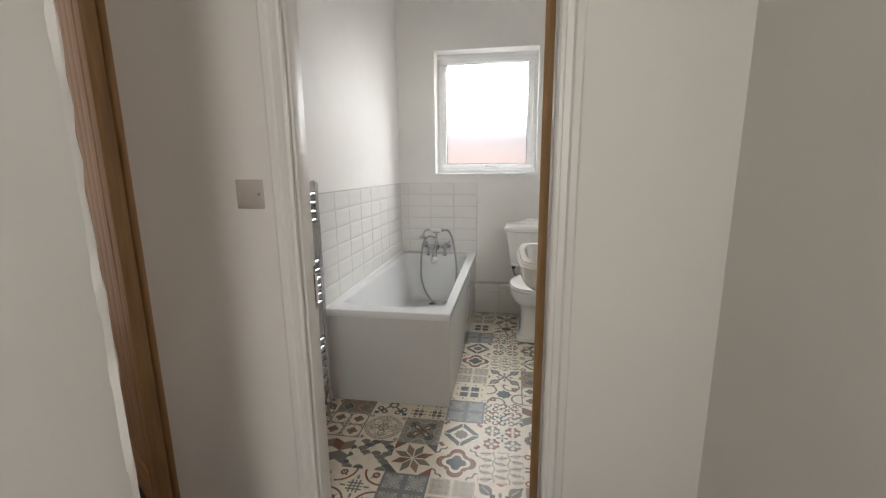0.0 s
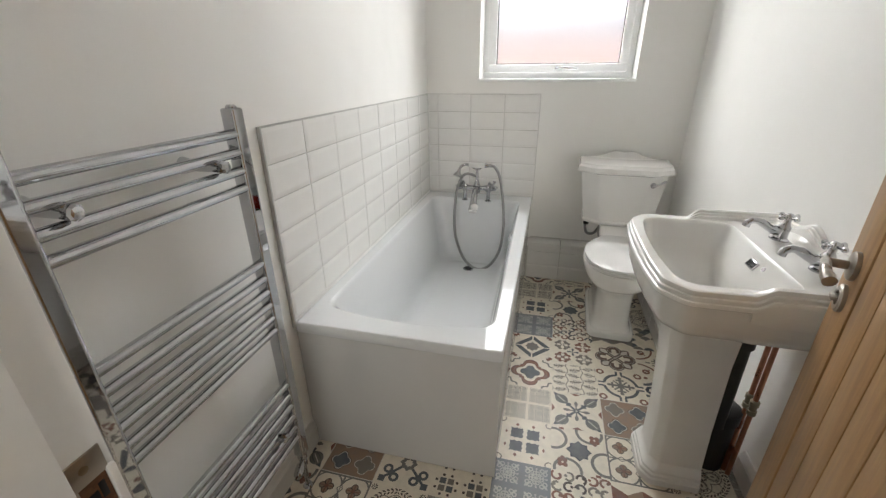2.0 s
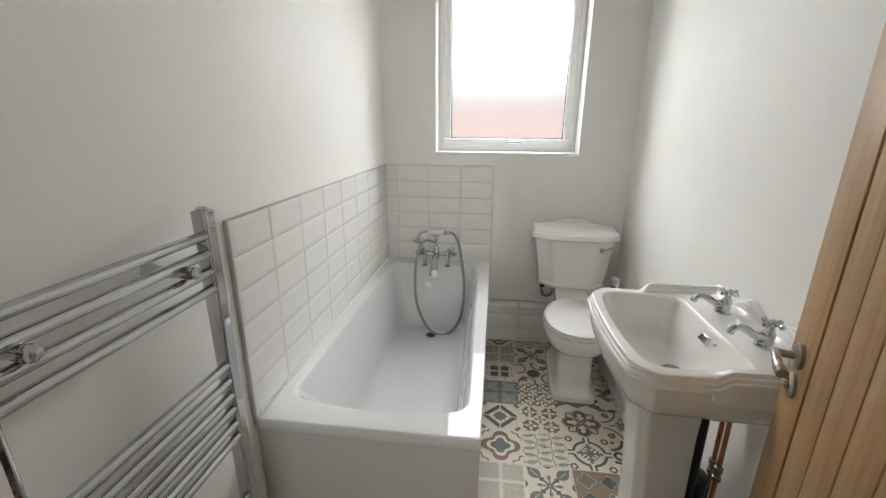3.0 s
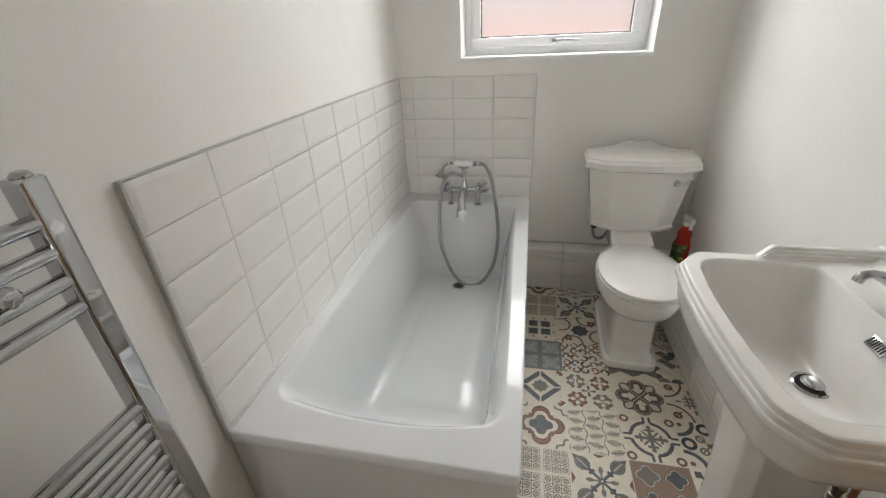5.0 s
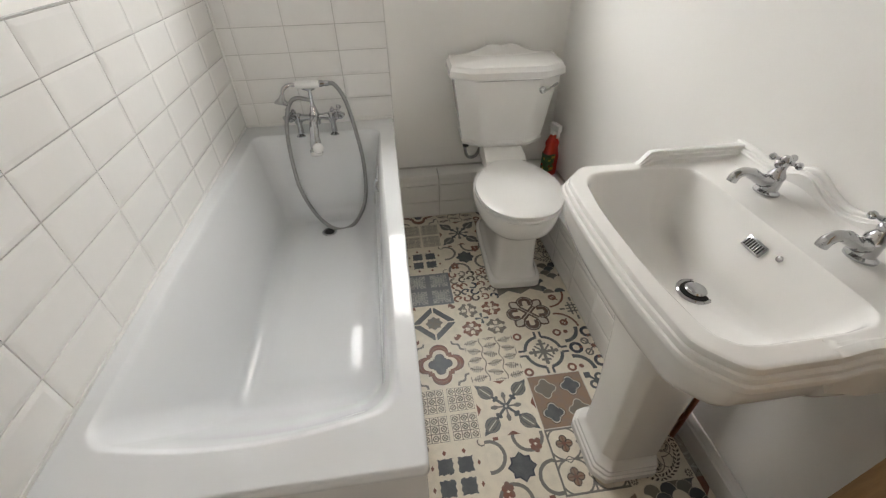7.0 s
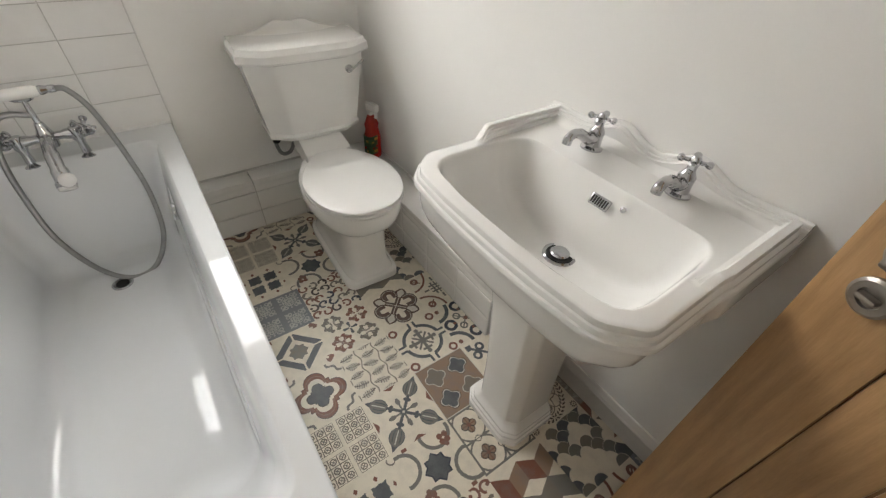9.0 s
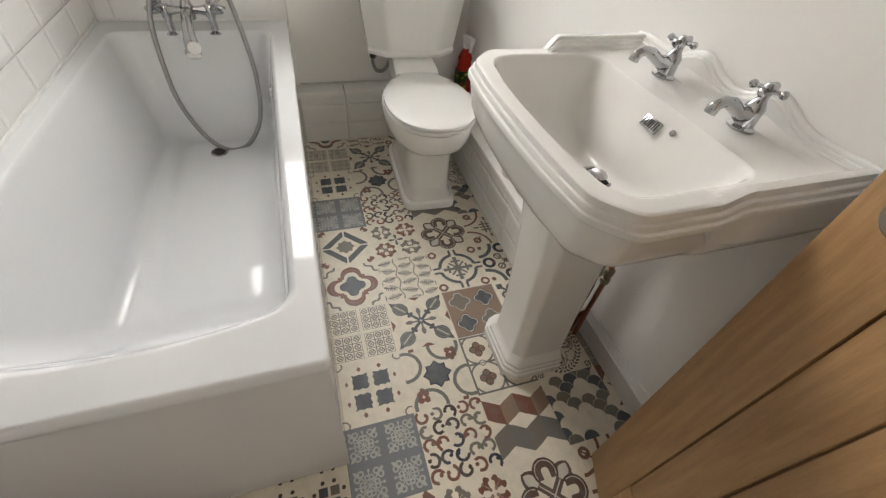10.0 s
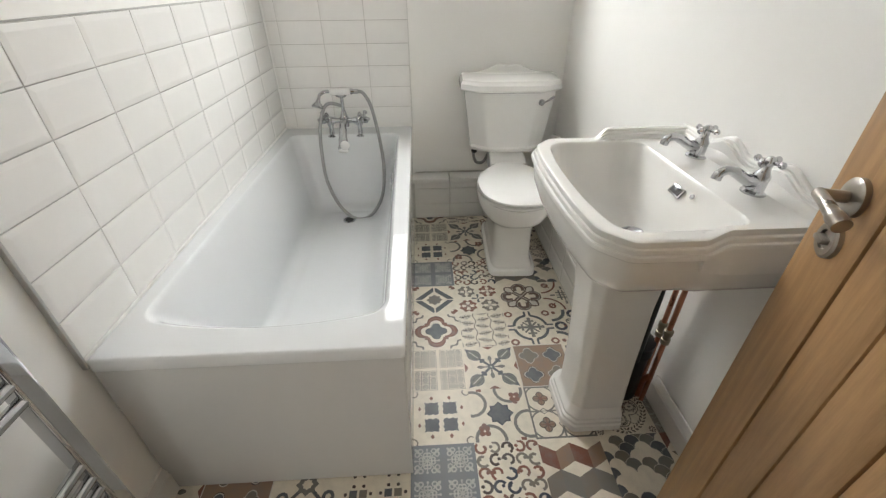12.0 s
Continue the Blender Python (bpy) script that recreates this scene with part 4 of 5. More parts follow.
part("cistern_lid", slab([cist(0.228, -0.102, 0.11, 0.765, 0.08), cist(0.246, -0.118, 0.112, 0.772, 0.08), cist(0.250, -0.122, 0.112, 0.780, 0.08), cist(0.247, -0.118, 0.112, 0.802, 0.08), cist(0.240, -0.108, 0.112, 0.812, 0.08), cist(0.238, -0.104, 0.112, 0.820, 0.078), cist(0.222, -0.085, 0.112, 0.826, 0.07)]), CERAMIC, wc, smooth=25)
bm = bmesh.new()
rows = []
for k in range(49):
    x = -0.238 + 0.476 * k / 48
    a = abs(x)
    h = 0.004 + 0.036 * 0.5 * (1 + math.cos(min(1.0, a / 0.20) * math.pi)) + 0.007 * math.exp(-((a - 0.055) / 0.03) ** 2) - 0.005 * math.exp(-(a / 0.025) ** 2)
    rows.append([Vector((x, y, 0.822 + z)) for y, z in ((0.112, 0), (0.112, h), (0.098, h), (0.090, h * 0.85), (0.082, h * 0.4), (0.06, h * 0.12), (0.03, 0.0))])
loft(bm, rows, True, True)
bmesh.ops.recalc_face_normals(bm, faces=bm.faces)
part("lid_crest", bm, CERAMIC, wc, smooth=40)
lv = part("flush_lever", spin(bmesh.new(), [(0.015, 0), (0.015, 0.006), (0.009, 0.012), (0.007, 0.02)], (0.148, -0.098, 0.722), (0, -1, 0), 18), CHROME, wc, "chrome flush lever")
part("lever_arm", tube(bmesh.new(), spline([(0.148, -0.116, 0.722), (0.17, -0.118, 0.732), (0.205, -0.112, 0.752)], 5), [0.005] * 4 + [0.0042] * 4 + [0.006] * 3, 12), CHROME, lv)
part("fill_pipe", tube(bmesh.new(), spline([(-0.165, 0.0, 0.468), (-0.168, 0.0, 0.42), (-0.15, 0.01, 0.375), (-0.11, 0.03, 0.37), (-0.08, 0.06, 0.41), (-0.075, 0.09, 0.42)], 6), 0.008, 12), HOSE, wc, "grey flexible fill hose")
part("fill_nut", spin(bmesh.new(), [(0.014, 0), (0.016, 0.004), (0.016, 0.03), (0.012, 0.034)], (-0.165, 0.0, 0.437), (0, 0, 1), 12), BLACK, wc)

# spray bottle on the boxing beside the cistern
sb = thing("spray_bottle", "red spray cleaner bottle with white trigger on the ledge", "spray bottle", m=pose(1.468, 1.49, BZ + 0.028, 0, 0, 15))
bm = bmesh.new()
loft(bm, [rrect(-w, w, -d, d, z, min(w, d) * 0.8, corner=4, side=3) for w, d, z in ((0.036, 0.024, 0), (0.040, 0.027, 0.006), (0.040, 0.027, 0.10), (0.034, 0.024, 0.13), (0.030, 0.022, 0.15), (0.034, 0.023, 0.17), (0.018, 0.015, 0.205), (0.013, 0.013, 0.215))], True, True)
part("bottle", bm, RED, sb, smooth=50)
bm = bmesh.new()
loft(bm, [rrect(-0.0409, 0.022, -0.0279, 0.0279, z, 0.02, corner=4, side=3) for z in (0.028, 0.118)], True, True)
lb = part("label", bm, LABEL, sb, "green label with yellow and red patches", smooth=50)
for dx, z, w, m in ((-0.03, 0.085, 0.014, YELLOW), (-0.012, 0.098, 0.02, YELLOW), (-0.026, 0.055, 0.012, RED), (-0.004, 0.062, 0.012, RED), (-0.018, 0.036, 0.022, YELLOW)):
    part("label_patch", boxes((dx, -0.0292, z, dx + w, -0.0276, z + w * 0.6), bevel=0.0004), m, lb, smooth=0)
for dy, z, w, m in ((-0.016, 0.09, 0.014, YELLOW), (-0.002, 0.055, 0.012, RED), (-0.014, 0.04, 0.012, YELLOW)):
    part("label_patch", boxes((-0.0422, dy, z, -0.0406, dy + w, z + w * 0.8), bevel=0.0004), m, lb, smooth=0)
bm = boxes((-0.014, -0.014, 0.213, 0.014, 0.014, 0.235), (-0.012, -0.045, 0.235, 0.012, 0.022, 0.268), bevel=0.004)
box(bm, -0.008, -0.038, 0.205, 0.008, -0.030, 0.24, bevel=0.003)
part("trigger", bm, PLASTIC, sb, "white trigger head")


def toilet_roll(x, y, label):
    t = thing("toilet_roll", label, "toilet roll", "toilet rolls on the ledge", m=pose(x, y, BZ + 0.0265))
    bm = spin(bmesh.new(), [(0.022, 0.0), (0.050, 0.0), (0.053, 0.004), (0.053, 0.096), (0.050, 0.1), (0.022, 0.1), (0.021, 0.096)], (0, 0, 0), (0, 0, 1), 30)
    part("paper", bm, PAPER, t)
    part("core", spin(bmesh.new(), [(0.0205, 0.004), (0.0205, 0.099), (0.019, 0.099), (0.019, 0.06)], (0, 0, 0), (0, 0, 1), 24), CARD, t, "brown card core")


toilet_roll(1.458, 0.80, "white toilet roll standing on the tiled ledge")
toilet_roll(1.466, 0.685, "white toilet roll half hidden behind the pedestal")

# ---------------------------------------------------------------- towel radiator
rad = thing("towel_radiator", "chrome ladder towel radiator on the wall", "towel radiator")
RX, RA, RB = 0.076, -0.170, -0.630
for y in (RA, RB):
    ring = lambda d, z: rrect(RX - 0.02 + d, RX + 0.016 - d, y - 0.018 + d, y + 0.018 - d, z, 0.007, corner=5, side=14)
    bm = loft(bmesh.new(), [ring(0.003, 0.158), ring(0.0, 0.161), ring(0.0, 0.164), ring(0.0, 1.229), ring(0.0, 1.232), ring(0.003, 1.235)], True, True)
    bmesh.ops.recalc_face_normals(bm, faces=bm.faces)
    part("post", bm, CHROME, rad, smooth=40)
    part("post_cap", spin(bmesh.new(), [(0.012, 0), (0.012, 0.004), (0.008, 0.008)], (RX - 0.002, y, 1.234), (0, 0, 1), 16), CHROME, rad)
for z in (1.180, 1.139, 1.097, 1.056, 0.856, 0.813, 0.772, 0.732, 0.690, 0.651, 0.456, 0.413, 0.376, 0.332, 0.288, 0.244):
    part("bar", tube(bmesh.new(), [(RX + 0.004, RA - 0.014, z), (RX + 0.004, RB + 0.014, z)], 0.0112, 16), CHROME, rad, smooth=60)
for y in (-0.262, -0.570):
    for z in (1.122, 0.33):
        b = part("bracket", tube(bmesh.new(), [(0.0, y, z), (0.03, y, z), (RX + 0.03, y, z)], [0.019, 0.012, 0.012], 18), CHROME, rad)
        part("bracket_cap", spin(bmesh.new(), [(0.011, 0), (0.0135, 0.003), (0.0135, 0.016), (0.010, 0.020), (0.004, 0.021)], (RX + 0.018, y, z), (1, 0, 0), 8), CHROME, b)
for y in (RA, RB):
    v = part("valve", spin(bmesh.new(), [(0.010, 0), (0.013, 0.003), (0.013, 0.022), (0.010, 0.026), (0.010, 0.032), (0.016, 0.036), (0.016, 0.056), (0.012, 0.060)], (RX - 0.002, y, 0.100), (0, 0, 1), 16), CHROME, rad)
    part("valve_head", spin(bmesh.new(), [(0.008, 0), (0.009, 0.016), (0.013, 0.02), (0.016, 0.04), (0.015, 0.056), (0.009, 0.064)], (RX - 0.002, y - 0.006, 0.128), (0.35, -0.93, -0.05), 18), CHROME, v)
    part("supply_pipe", tube(bmesh.new(), [(RX - 0.002, y, 0.0), (RX - 0.002, y, 0.104)], 0.0078, 14), CHROME, rad)
    part("floor_collar", spin(bmesh.new(), [(0.008, 0.009), (0.013, 0.007), (0.017, 0.0)], (RX - 0.002, y, 0.0), (0, 0, 1), 16), CHROME, rad)

# light switch on the hall side
sw = thing("light_switch", "square satin metal blank switch plate on the wall", "switch plate")
part("plate", boxes((0.205, HY - 0.006, 1.178, 0.291, HY, 1.264), bevel=0.002), SATIN, sw)
for x in (0.218, 0.278):
    part("screw", spin(bmesh.new(), [(0.004, 0), (0.004, 0.001), (0.002, 0.0016)], (x, HY - 0.006, 1.221), (0, -1, 0), 12), CHROME, sw)

# ---------------------------------------------------------------- patterned vinyl floor tiles
INK = [(0.76, 0.70, 0.59), (0.082, 0.091, 0.103), (0.21, 0.082, 0.05), (0.175, 0.166, 0.148), (0.28, 0.185, 0.125), (0.06, 0.04, 0.031), (0.62, 0.585, 0.52), (0.03, 0.037, 0.058), (0.19, 0.165, 0.135), (0.44, 0.435, 0.41), (0.285, 0.265, 0.225), (0.185, 0.198, 0.215), (0.125, 0.072, 0.052)]
CREAM, SLATE, RUST, GREY, TAN, BROWN, PALE, NAVY, TAUPE, MIST, STONE, DENIM, UMBER = range(13)


def vinyl(name, colour):
    """Printed vinyl: the ink is worn thin in specks and clouds."""
    m = material(name, colour, 0.42, vary=0.22, scale=26, fine=230, bump=0.06, rough_vary=0.08, dark=tuple(0.62 * c + 0.07 for c in colour) if colour[0] < 0.5 else tuple(0.88 * c for c in colour))
    worn = next(n for n in m.node_tree.nodes if n.bl_idname == "ShaderNodeMapRange")
    worn.inputs["From Min"].default_value, worn.inputs["From Max"].default_value = 0.50, 0.74
    return m


VINYL = [vinyl("vinyl ink " + n, c) for n, c in zip(("cream", "slate", "rust", "grey", "tan", "brown", "pale", "navy", "taupe", "mist", "stone", "denim", "umber"), INK)]
RES = 128
gx, gy = np.meshgrid((np.arange(RES) + 0.5) / RES * 2 - 1, (np.arange(RES) + 0.5) / RES * 2 - 1)
ax, ay = np.abs(gx), np.abs(gy)
rr, th = np.hypot(gx, gy), np.arctan2(gy, gx)


def blank(c=CREAM):
    return np.full((RES, RES), c)


def put(a, mask, c):
    a[mask] = c
    return a


def star(x, y, r):
    return (np.maximum(np.abs(x), np.abs(y)) < 0.68 * r) | (np.abs(x) + np.abs(y) < r)


def quatre(x, y, r):
    x, y = np.abs(x), np.abs(y)
    return (np.hypot(np.maximum(x, y) - 0.58 * r, np.minimum(x, y)) < 0.40 * r) | (np.maximum(x, y) < 0.52 * r)


def curl(x, y, r, w, a0, span):
    d = (np.arctan2(y, x) - a0) % (2 * np.pi)
    return (np.abs(np.hypot(x, y) - r * (1 - 0.08 * d)) < w) & (d < span)


def p_lace():
    a = blank(DENIM)
    x, y = np.abs(ax - 0.5), np.abs(ay - 0.5)
    s, t = (x + y) / 1.414, np.abs(x - y) / 1.414
    put(a, (t < 0.022) & (s < 0.30), MIST)
    put(a, np.abs(np.hypot(s - 0.36, t - 0.075) - 0.065) < 0.022, MIST)
    put(a, np.abs(np.hypot(s - 0.17, t - 0.095) - 0.055) < 0.02, MIST)
    put(a, (np.minimum(x, y) < 0.02) & (np.maximum(x, y) < 0.36), MIST)
    put(a, np.hypot(np.maximum(x, y) - 0.36, np.minimum(x, y)) < 0.035, MIST)
    put(a, (t < 0.05 * (1 - np.abs(s - 0.47) / 0.09)), MIST)
    return put(a, (np.abs(np.hypot(ax - 0.5, ay - 0.5) - 0.13) < 0.013), MIST)


def p_squares():
    a = blank()
    x, y = ax - 0.31, ay - 0.31
    put(a, (np.maximum(np.abs(x), np.abs(y)) < 0.23 + 0.015 * np.sin(30 * (x + y))), SLATE)
    put(a, (np.abs(ax - 0.72) / 0.6 + np.abs(ay - 0.31) < 0.09) | (np.abs(ay - 0.72) / 1.3 + np.abs(ax - 0.31) < 0.07), RUST)
    return put(a, np.abs(np.hypot(ax - 0.92, ay - 0.92) - 0.13) < 0.022, TAUPE)


def p_tan():
    a = blank()
    u, v = gx % 1 - 0.5, gy % 1 - 0.5
    inside = np.maximum(np.abs(u), np.abs(v)) < 0.44
    p, q = (u / 0.88 * 3 + 1.5) % 1 - 0.5, (v / 0.88 * 3 + 1.5) % 1 - 0.5
    put(a, inside & ((np.maximum(np.abs(p), np.abs(q)) > 0.45) | (np.abs(np.hypot(p, q) - 0.30) < 0.06)), TAUPE)
    put(a, inside & (np.abs(np.abs(p) - np.abs(q)) < 0.06) & (np.hypot(p, q) < 0.28), TAUPE)
    return put(a, inside & (np.hypot(p, q) < 0.09), GREY)


def p_ring():
    a = blank()
    put(a, quatre(gx, gy, 0.92), BROWN)
    put(a, quatre(gx, gy, 0.89), RUST)
    put(a, quatre(gx, gy, 0.79), TAN)
    put(a, quatre(gx, gy, 0.76), RUST)
    put(a, quatre(gx, gy, 0.66), CREAM)
    put(a, quatre(gx, gy, 0.47), BROWN)
    put(a, quatre(gx, gy, 0.44), SLATE)
    s, t = (ax + ay) / 1.41, (ax - ay) / 1.41
    return put(a, (np.abs(s - 1.08 - 0.05 * np.cos(t * 16)) < 0.045) & (np.abs(t) < 0.42), GREY)


def p_diamond():
    a = blank()
    s, t = ax + ay, ax - ay
    put(a, (s > 0.62) & (s < 0.95) & (np.minimum(ax, ay) > 0.035) & (np.abs(t) < 0.80), SLATE)
    put(a, star(gx, gy, 0.36), TAUPE)
    put(a, star(gx, gy, 0.36) & ((th * 4 / np.pi) % 2 < 1), GREY)
    return put(a, (ax > 0.70) & (ay > 0.70) & (s < 1.82) & ~((np.abs(t) < 0.07) & (s < 1.60)) & (np.abs(t) < 0.22), RUST)


def p_scroll():
    a = blank()
    rng = np.random.RandomState(5)
    for i in range(5):
        for j in range(5):
            cx, cy = -0.8 + 0.4 * i, -0.8 + 0.4 * j
            c = (RUST, NAVY, BROWN, RUST, TAUPE, BROWN)[rng.randint(6)]
            a0 = rng.uniform(0, 6.28)
            f = -1 if (i + j) % 2 else 1
            put(a, curl(f * (gx - cx), gy - cy, 0.19, 0.042, a0, 4.4), c)
            put(a, np.hypot(gx - cx - 0.10 * f, gy - cy - 0.04) < 0.055, c)
    return a


def p_stararcs():
    a = blank()
    for cx, cy in ((-0.92, 0.42), (0.92, -0.42), (-0.42, -0.92), (0.42, 0.92)):
        put(a, np.abs(np.hypot(gx - cx, gy - cy) - 0.47) < 0.055, GREY)
    put(a, star(gx, gy, 0.46), NAVY)
    put(a, star(gx, gy, 0.40), SLATE)
    for s in (1, -1):
        x, y = s * gx - 0.60, s * gy - 0.62
        put(a, (np.hypot(np.abs(x) - 0.09, np.abs(y) - 0.09) < 0.095) | (np.hypot(x + 0.0, y + 0.2) < 0.08), RUST)
        put(a, (np.abs(s * gx - 0.62) < 0.09) & (np.abs(s * gy + 0.95) < 0.06), RUST)
    return a


def p_xflower():
    a = blank()
    s, t = (ax + ay) / 1.414, np.abs(ax - ay) / 1.414
    pear = 0.225 * np.sqrt(np.clip(1 - ((s - 0.84) / 0.30) ** 2, 0, 1)) * np.clip(1.25 - 0.9 * np.abs(s - 0.80), 0, 1.1)
    tip = 0.11 * np.clip((1.32 - s) / 0.22, 0, 1) * (s > 0.98)
    put(a, t < np.maximum(pear, tip), SLATE)
    put(a, (t < pear - 0.028), GREY)
    put(a, (np.abs(t - 0.5 * pear) < 0.018) & (s > 0.62) & (s < 1.0), SLATE)
    put(a, (t < 0.014) & (s > 0.62) & (s < 1.08), PALE)
    put(a, (t < 0.045) & (s < 0.58), SLATE)
    put(a, (t < 0.13 * np.sqrt(np.clip(1 - ((s - 0.43) / 0.075) ** 2, 0, 1))), SLATE)
    m, M = np.minimum(ax, ay), np.maximum(ax, ay)
    put(a, (m < 0.028) & (rr < 0.40), GREY)
    put(a, (m < 0.075 * np.sqrt(np.clip(1 - ((M - 0.40) / 0.13) ** 2, 0, 1))), GREY)
    put(a, (rr < 0.105), SLATE)
    put(a, (rr < 0.04), PALE)
    return put(a, (M > 0.88) & (m < (M - 0.86) * 1.6), RUST)


def p_leaf():
    a = blank()
    wob = gx + 0.05 * np.sin(gy * 2 * np.pi * 1.5)
    col = np.floor(wob * 1.5 + 1.5)
    u = (wob * 1.5 + 1.5) % 1 - 0.5
    put(a, np.abs(np.abs(u) - 0.5) < 0.03, TAUPE)
    v = gy * 2.5 + 2.5 + 0.5 * (col % 2)
    turn = np.where(np.floor(v) % 2 == 0, 1, -1)
    v = v % 1 - 0.5
    t = v - 0.28 * u * turn - 0.5 * u * u + 0.06
    half_w = 0.34 * (1 - (u / 0.42) ** 2)
    put(a, (np.abs(t) < 0.04) & (np.abs(u) < 0.40), BROWN)
    put(a, (np.abs(t) < half_w) & (np.abs(u) < 0.40) & ((u * 9 - np.abs(t) * 2.4 * turn) % 1 < 0.40), BROWN)
    return put(a, (ax > 0.97) | (ay > 0.97), CREAM)


def p_clovers():
    a = blank()
    for sx in (1, -1):
        for sy in (1, -1):
            x, y = gx - sx * 0.5, gy - sy * 0.5
            r, t = np.hypot(x, y), np.arctan2(y, x)
            c = RUST if sx * sy > 0 else TAUPE
            M, m = np.maximum(np.abs(x), np.abs(y)), np.minimum(np.abs(x), np.abs(y))
            put(a, r < 0.375 + 0.05 * np.cos(8 * t + np.pi), c)
            put(a, (M > 0.31) & (m < 0.03), CREAM)
            put(a, (np.hypot(M - 0.155, m) < 0.075) | (np.hypot(M - 0.225, m - 0.045) < 0.05), CREAM)
            put(a, (np.hypot(np.abs(x) - 0.235, np.abs(y) - 0.235) < 0.04), TAN if sx * sy > 0 else GREY)
            put(a, (r < 0.26) & (np.abs(np.abs(x) - np.abs(y)) < 0.012), PALE)
    m, M = np.minimum(ax, ay), np.maximum(ax, ay)
    put(a, (m < 0.035) & (M < 0.22), SLATE)
    put(a, (np.hypot(M - 0.23, m) < 0.06) | (np.hypot(M - 0.15, m) < 0.05), SLATE)
    return put(a, (np.abs(ax - ay) < 0.02) & (rr < 0.10), CREAM)


def p_cubes():
    a = blank()
    tri = np.abs((gx * 1.0 + 1) % 1.0 - 0.5) * 2
    y = gy - 0.26 * tri + 0.12
    k = np.floor((gx + 1) * 2).astype(int)
    up = (y > 0.10) & (y < 0.70)
    put(a, up & (k % 2 == 0), RUST)
    put(a, up & (k % 2 == 1), TAN)
    put(a, up & (k == 2), RUST)
    tri2 = np.abs((gx * 1.0 + 0.5) % 1.0 - 0.5) * 2
    y2 = gy - 0.26 * tri2 + 0.12
    dn = (y2 < -0.12) & (y2 > -0.75)
    put(a, dn & (k % 2 == 0), TAUPE)
    return put(a, dn & (k % 2 == 1), GREY)


def p_lattice():
    a = blank()
    m, M = np.minimum(ax, ay), np.maximum(ax, ay)
    line = (M > 0.94) | (np.abs(np.hypot(ax - 0.5, ay - 0.5) - 0.52) < 0.03)
    line |= (m < 0.03) & (np.abs(M - 0.5) > 0.14)
    line |= np.abs(m * 1.5 + np.abs(M - 0.5) - 0.15) < 0.028
    line |= np.abs(ax + ay - 0.26) < 0.028
    put(a, line, GREY)
    x, y = np.abs(ax - 0.5), np.abs(ay - 0.5)
    mm, MM = np.minimum(x, y), np.maximum(x, y)
    put(a, np.hypot(MM - 0.15, mm) < 0.125, BROWN)
    put(a, np.hypot(MM - 0.15, mm) < 0.095, TAN)
    put(a, (mm < 0.022) & (MM < 0.24), RUST)
    return put(a, np.hypot(x, y) < 0.06, RUST)


def p_brown():
    a = blank(TAN)
    for sx in (1, -1):
        for sy in (1, -1):
            x, y = gx - sx * 0.46, gy - sy * 0.46
            same = sx * sy > 0
            put(a, quatre(x, y, 0.40), BROWN if same else PALE)
            put(a, quatre(x, y, 0.37), PALE if same else TAUPE)
            put(a, quatre(x, y, 0.335), SLATE if same else TAUPE)
    return put(a, np.maximum(ax, ay) > 0.965, PALE)


def p_ringcross():
    a = blank()
    m = np.minimum(ax, ay)
    put(a, (np.abs(rr - 0.70) < 0.065) & (m > 0.09), SLATE)
    put(a, (np.abs(m - 0.11) < 0.045) & (np.maximum(ax, ay) > 0.70) & (np.maximum(ax, ay) < 0.97), SLATE)
    put(a, (m < 0.055) & (rr < 0.52), GREY)
    put(a, (np.abs(np.maximum(ax, ay) - 0.36) < 0.05) & (m < 0.19), GREY)
    put(a, np.hypot(np.maximum(ax, ay) - 0.50, m) < 0.085, GREY)
    put(a, (np.abs(ax - ay) < 0.06) & (rr < 0.42), GREY)
    x, y = ax - 0.86, ay - 0.86
    return put(a, (np.abs(np.hypot(x + 0.04, y + 0.04) - 0.13) < 0.045) & (x + y < 0.16), RUST)


def p_loop():
    a = blank()
    m, M = np.minimum(ax, ay), np.maximum(ax, ay)
    s, t = (ax + ay) / 1.414, np.abs(ax - ay) / 1.414
    spade = 0.25 * np.sin(np.pi * np.clip((s - 0.38) / 0.58, 0, 1)) ** 0.7
    put(a, (t < spade) & (s > 0.38), BROWN)
    put(a, (t < spade - 0.03) & (s > 0.38), UMBER)
    put(a, (t < spade - 0.10) & (s > 0.46), PALE)
    d = np.hypot(M - 0.58, m)
    put(a, (d < 0.36) & (M > 0.40), BROWN)
    put(a, (d < 0.335) & (M > 0.42), UMBER)
    put(a, (np.abs(d - 0.29) < 0.011) & (M > 0.46), PALE)
    put(a, ((d < 0.115) & (M > 0.55)) | ((M < 0.60) & (M > 0.17) & (m < 0.5 * (M - 0.15)) & (m < 0.11)), CREAM)
    put(a, (t < 0.105) & (s < 0.46), BROWN)
    put(a, (t < 0.08) & (s < 0.46), UMBER)
    put(a, (t < 0.016) & (s < 0.44), PALE)
    return put(a, rr > 0.97, CREAM)


def p_scallop():
    a = blank()
    rng = np.random.RandomState(3)
    for j in range(11):
        for i in range(-1, 6):
            cx, cy = -1.0 + (i + 0.5 * (j % 2)) * 0.5, 1.25 - 0.25 * j
            c = (CREAM, SLATE, CREAM, TAUPE, CREAM, GREY)[(3 * i + 2 * (j % 2) + rng.randint(3)) % 6]
            put(a, np.hypot(gx - cx, gy - cy) < 0.25, CREAM)
            put(a, np.hypot(gx - cx, gy - cy) < 0.238, c)
    return a


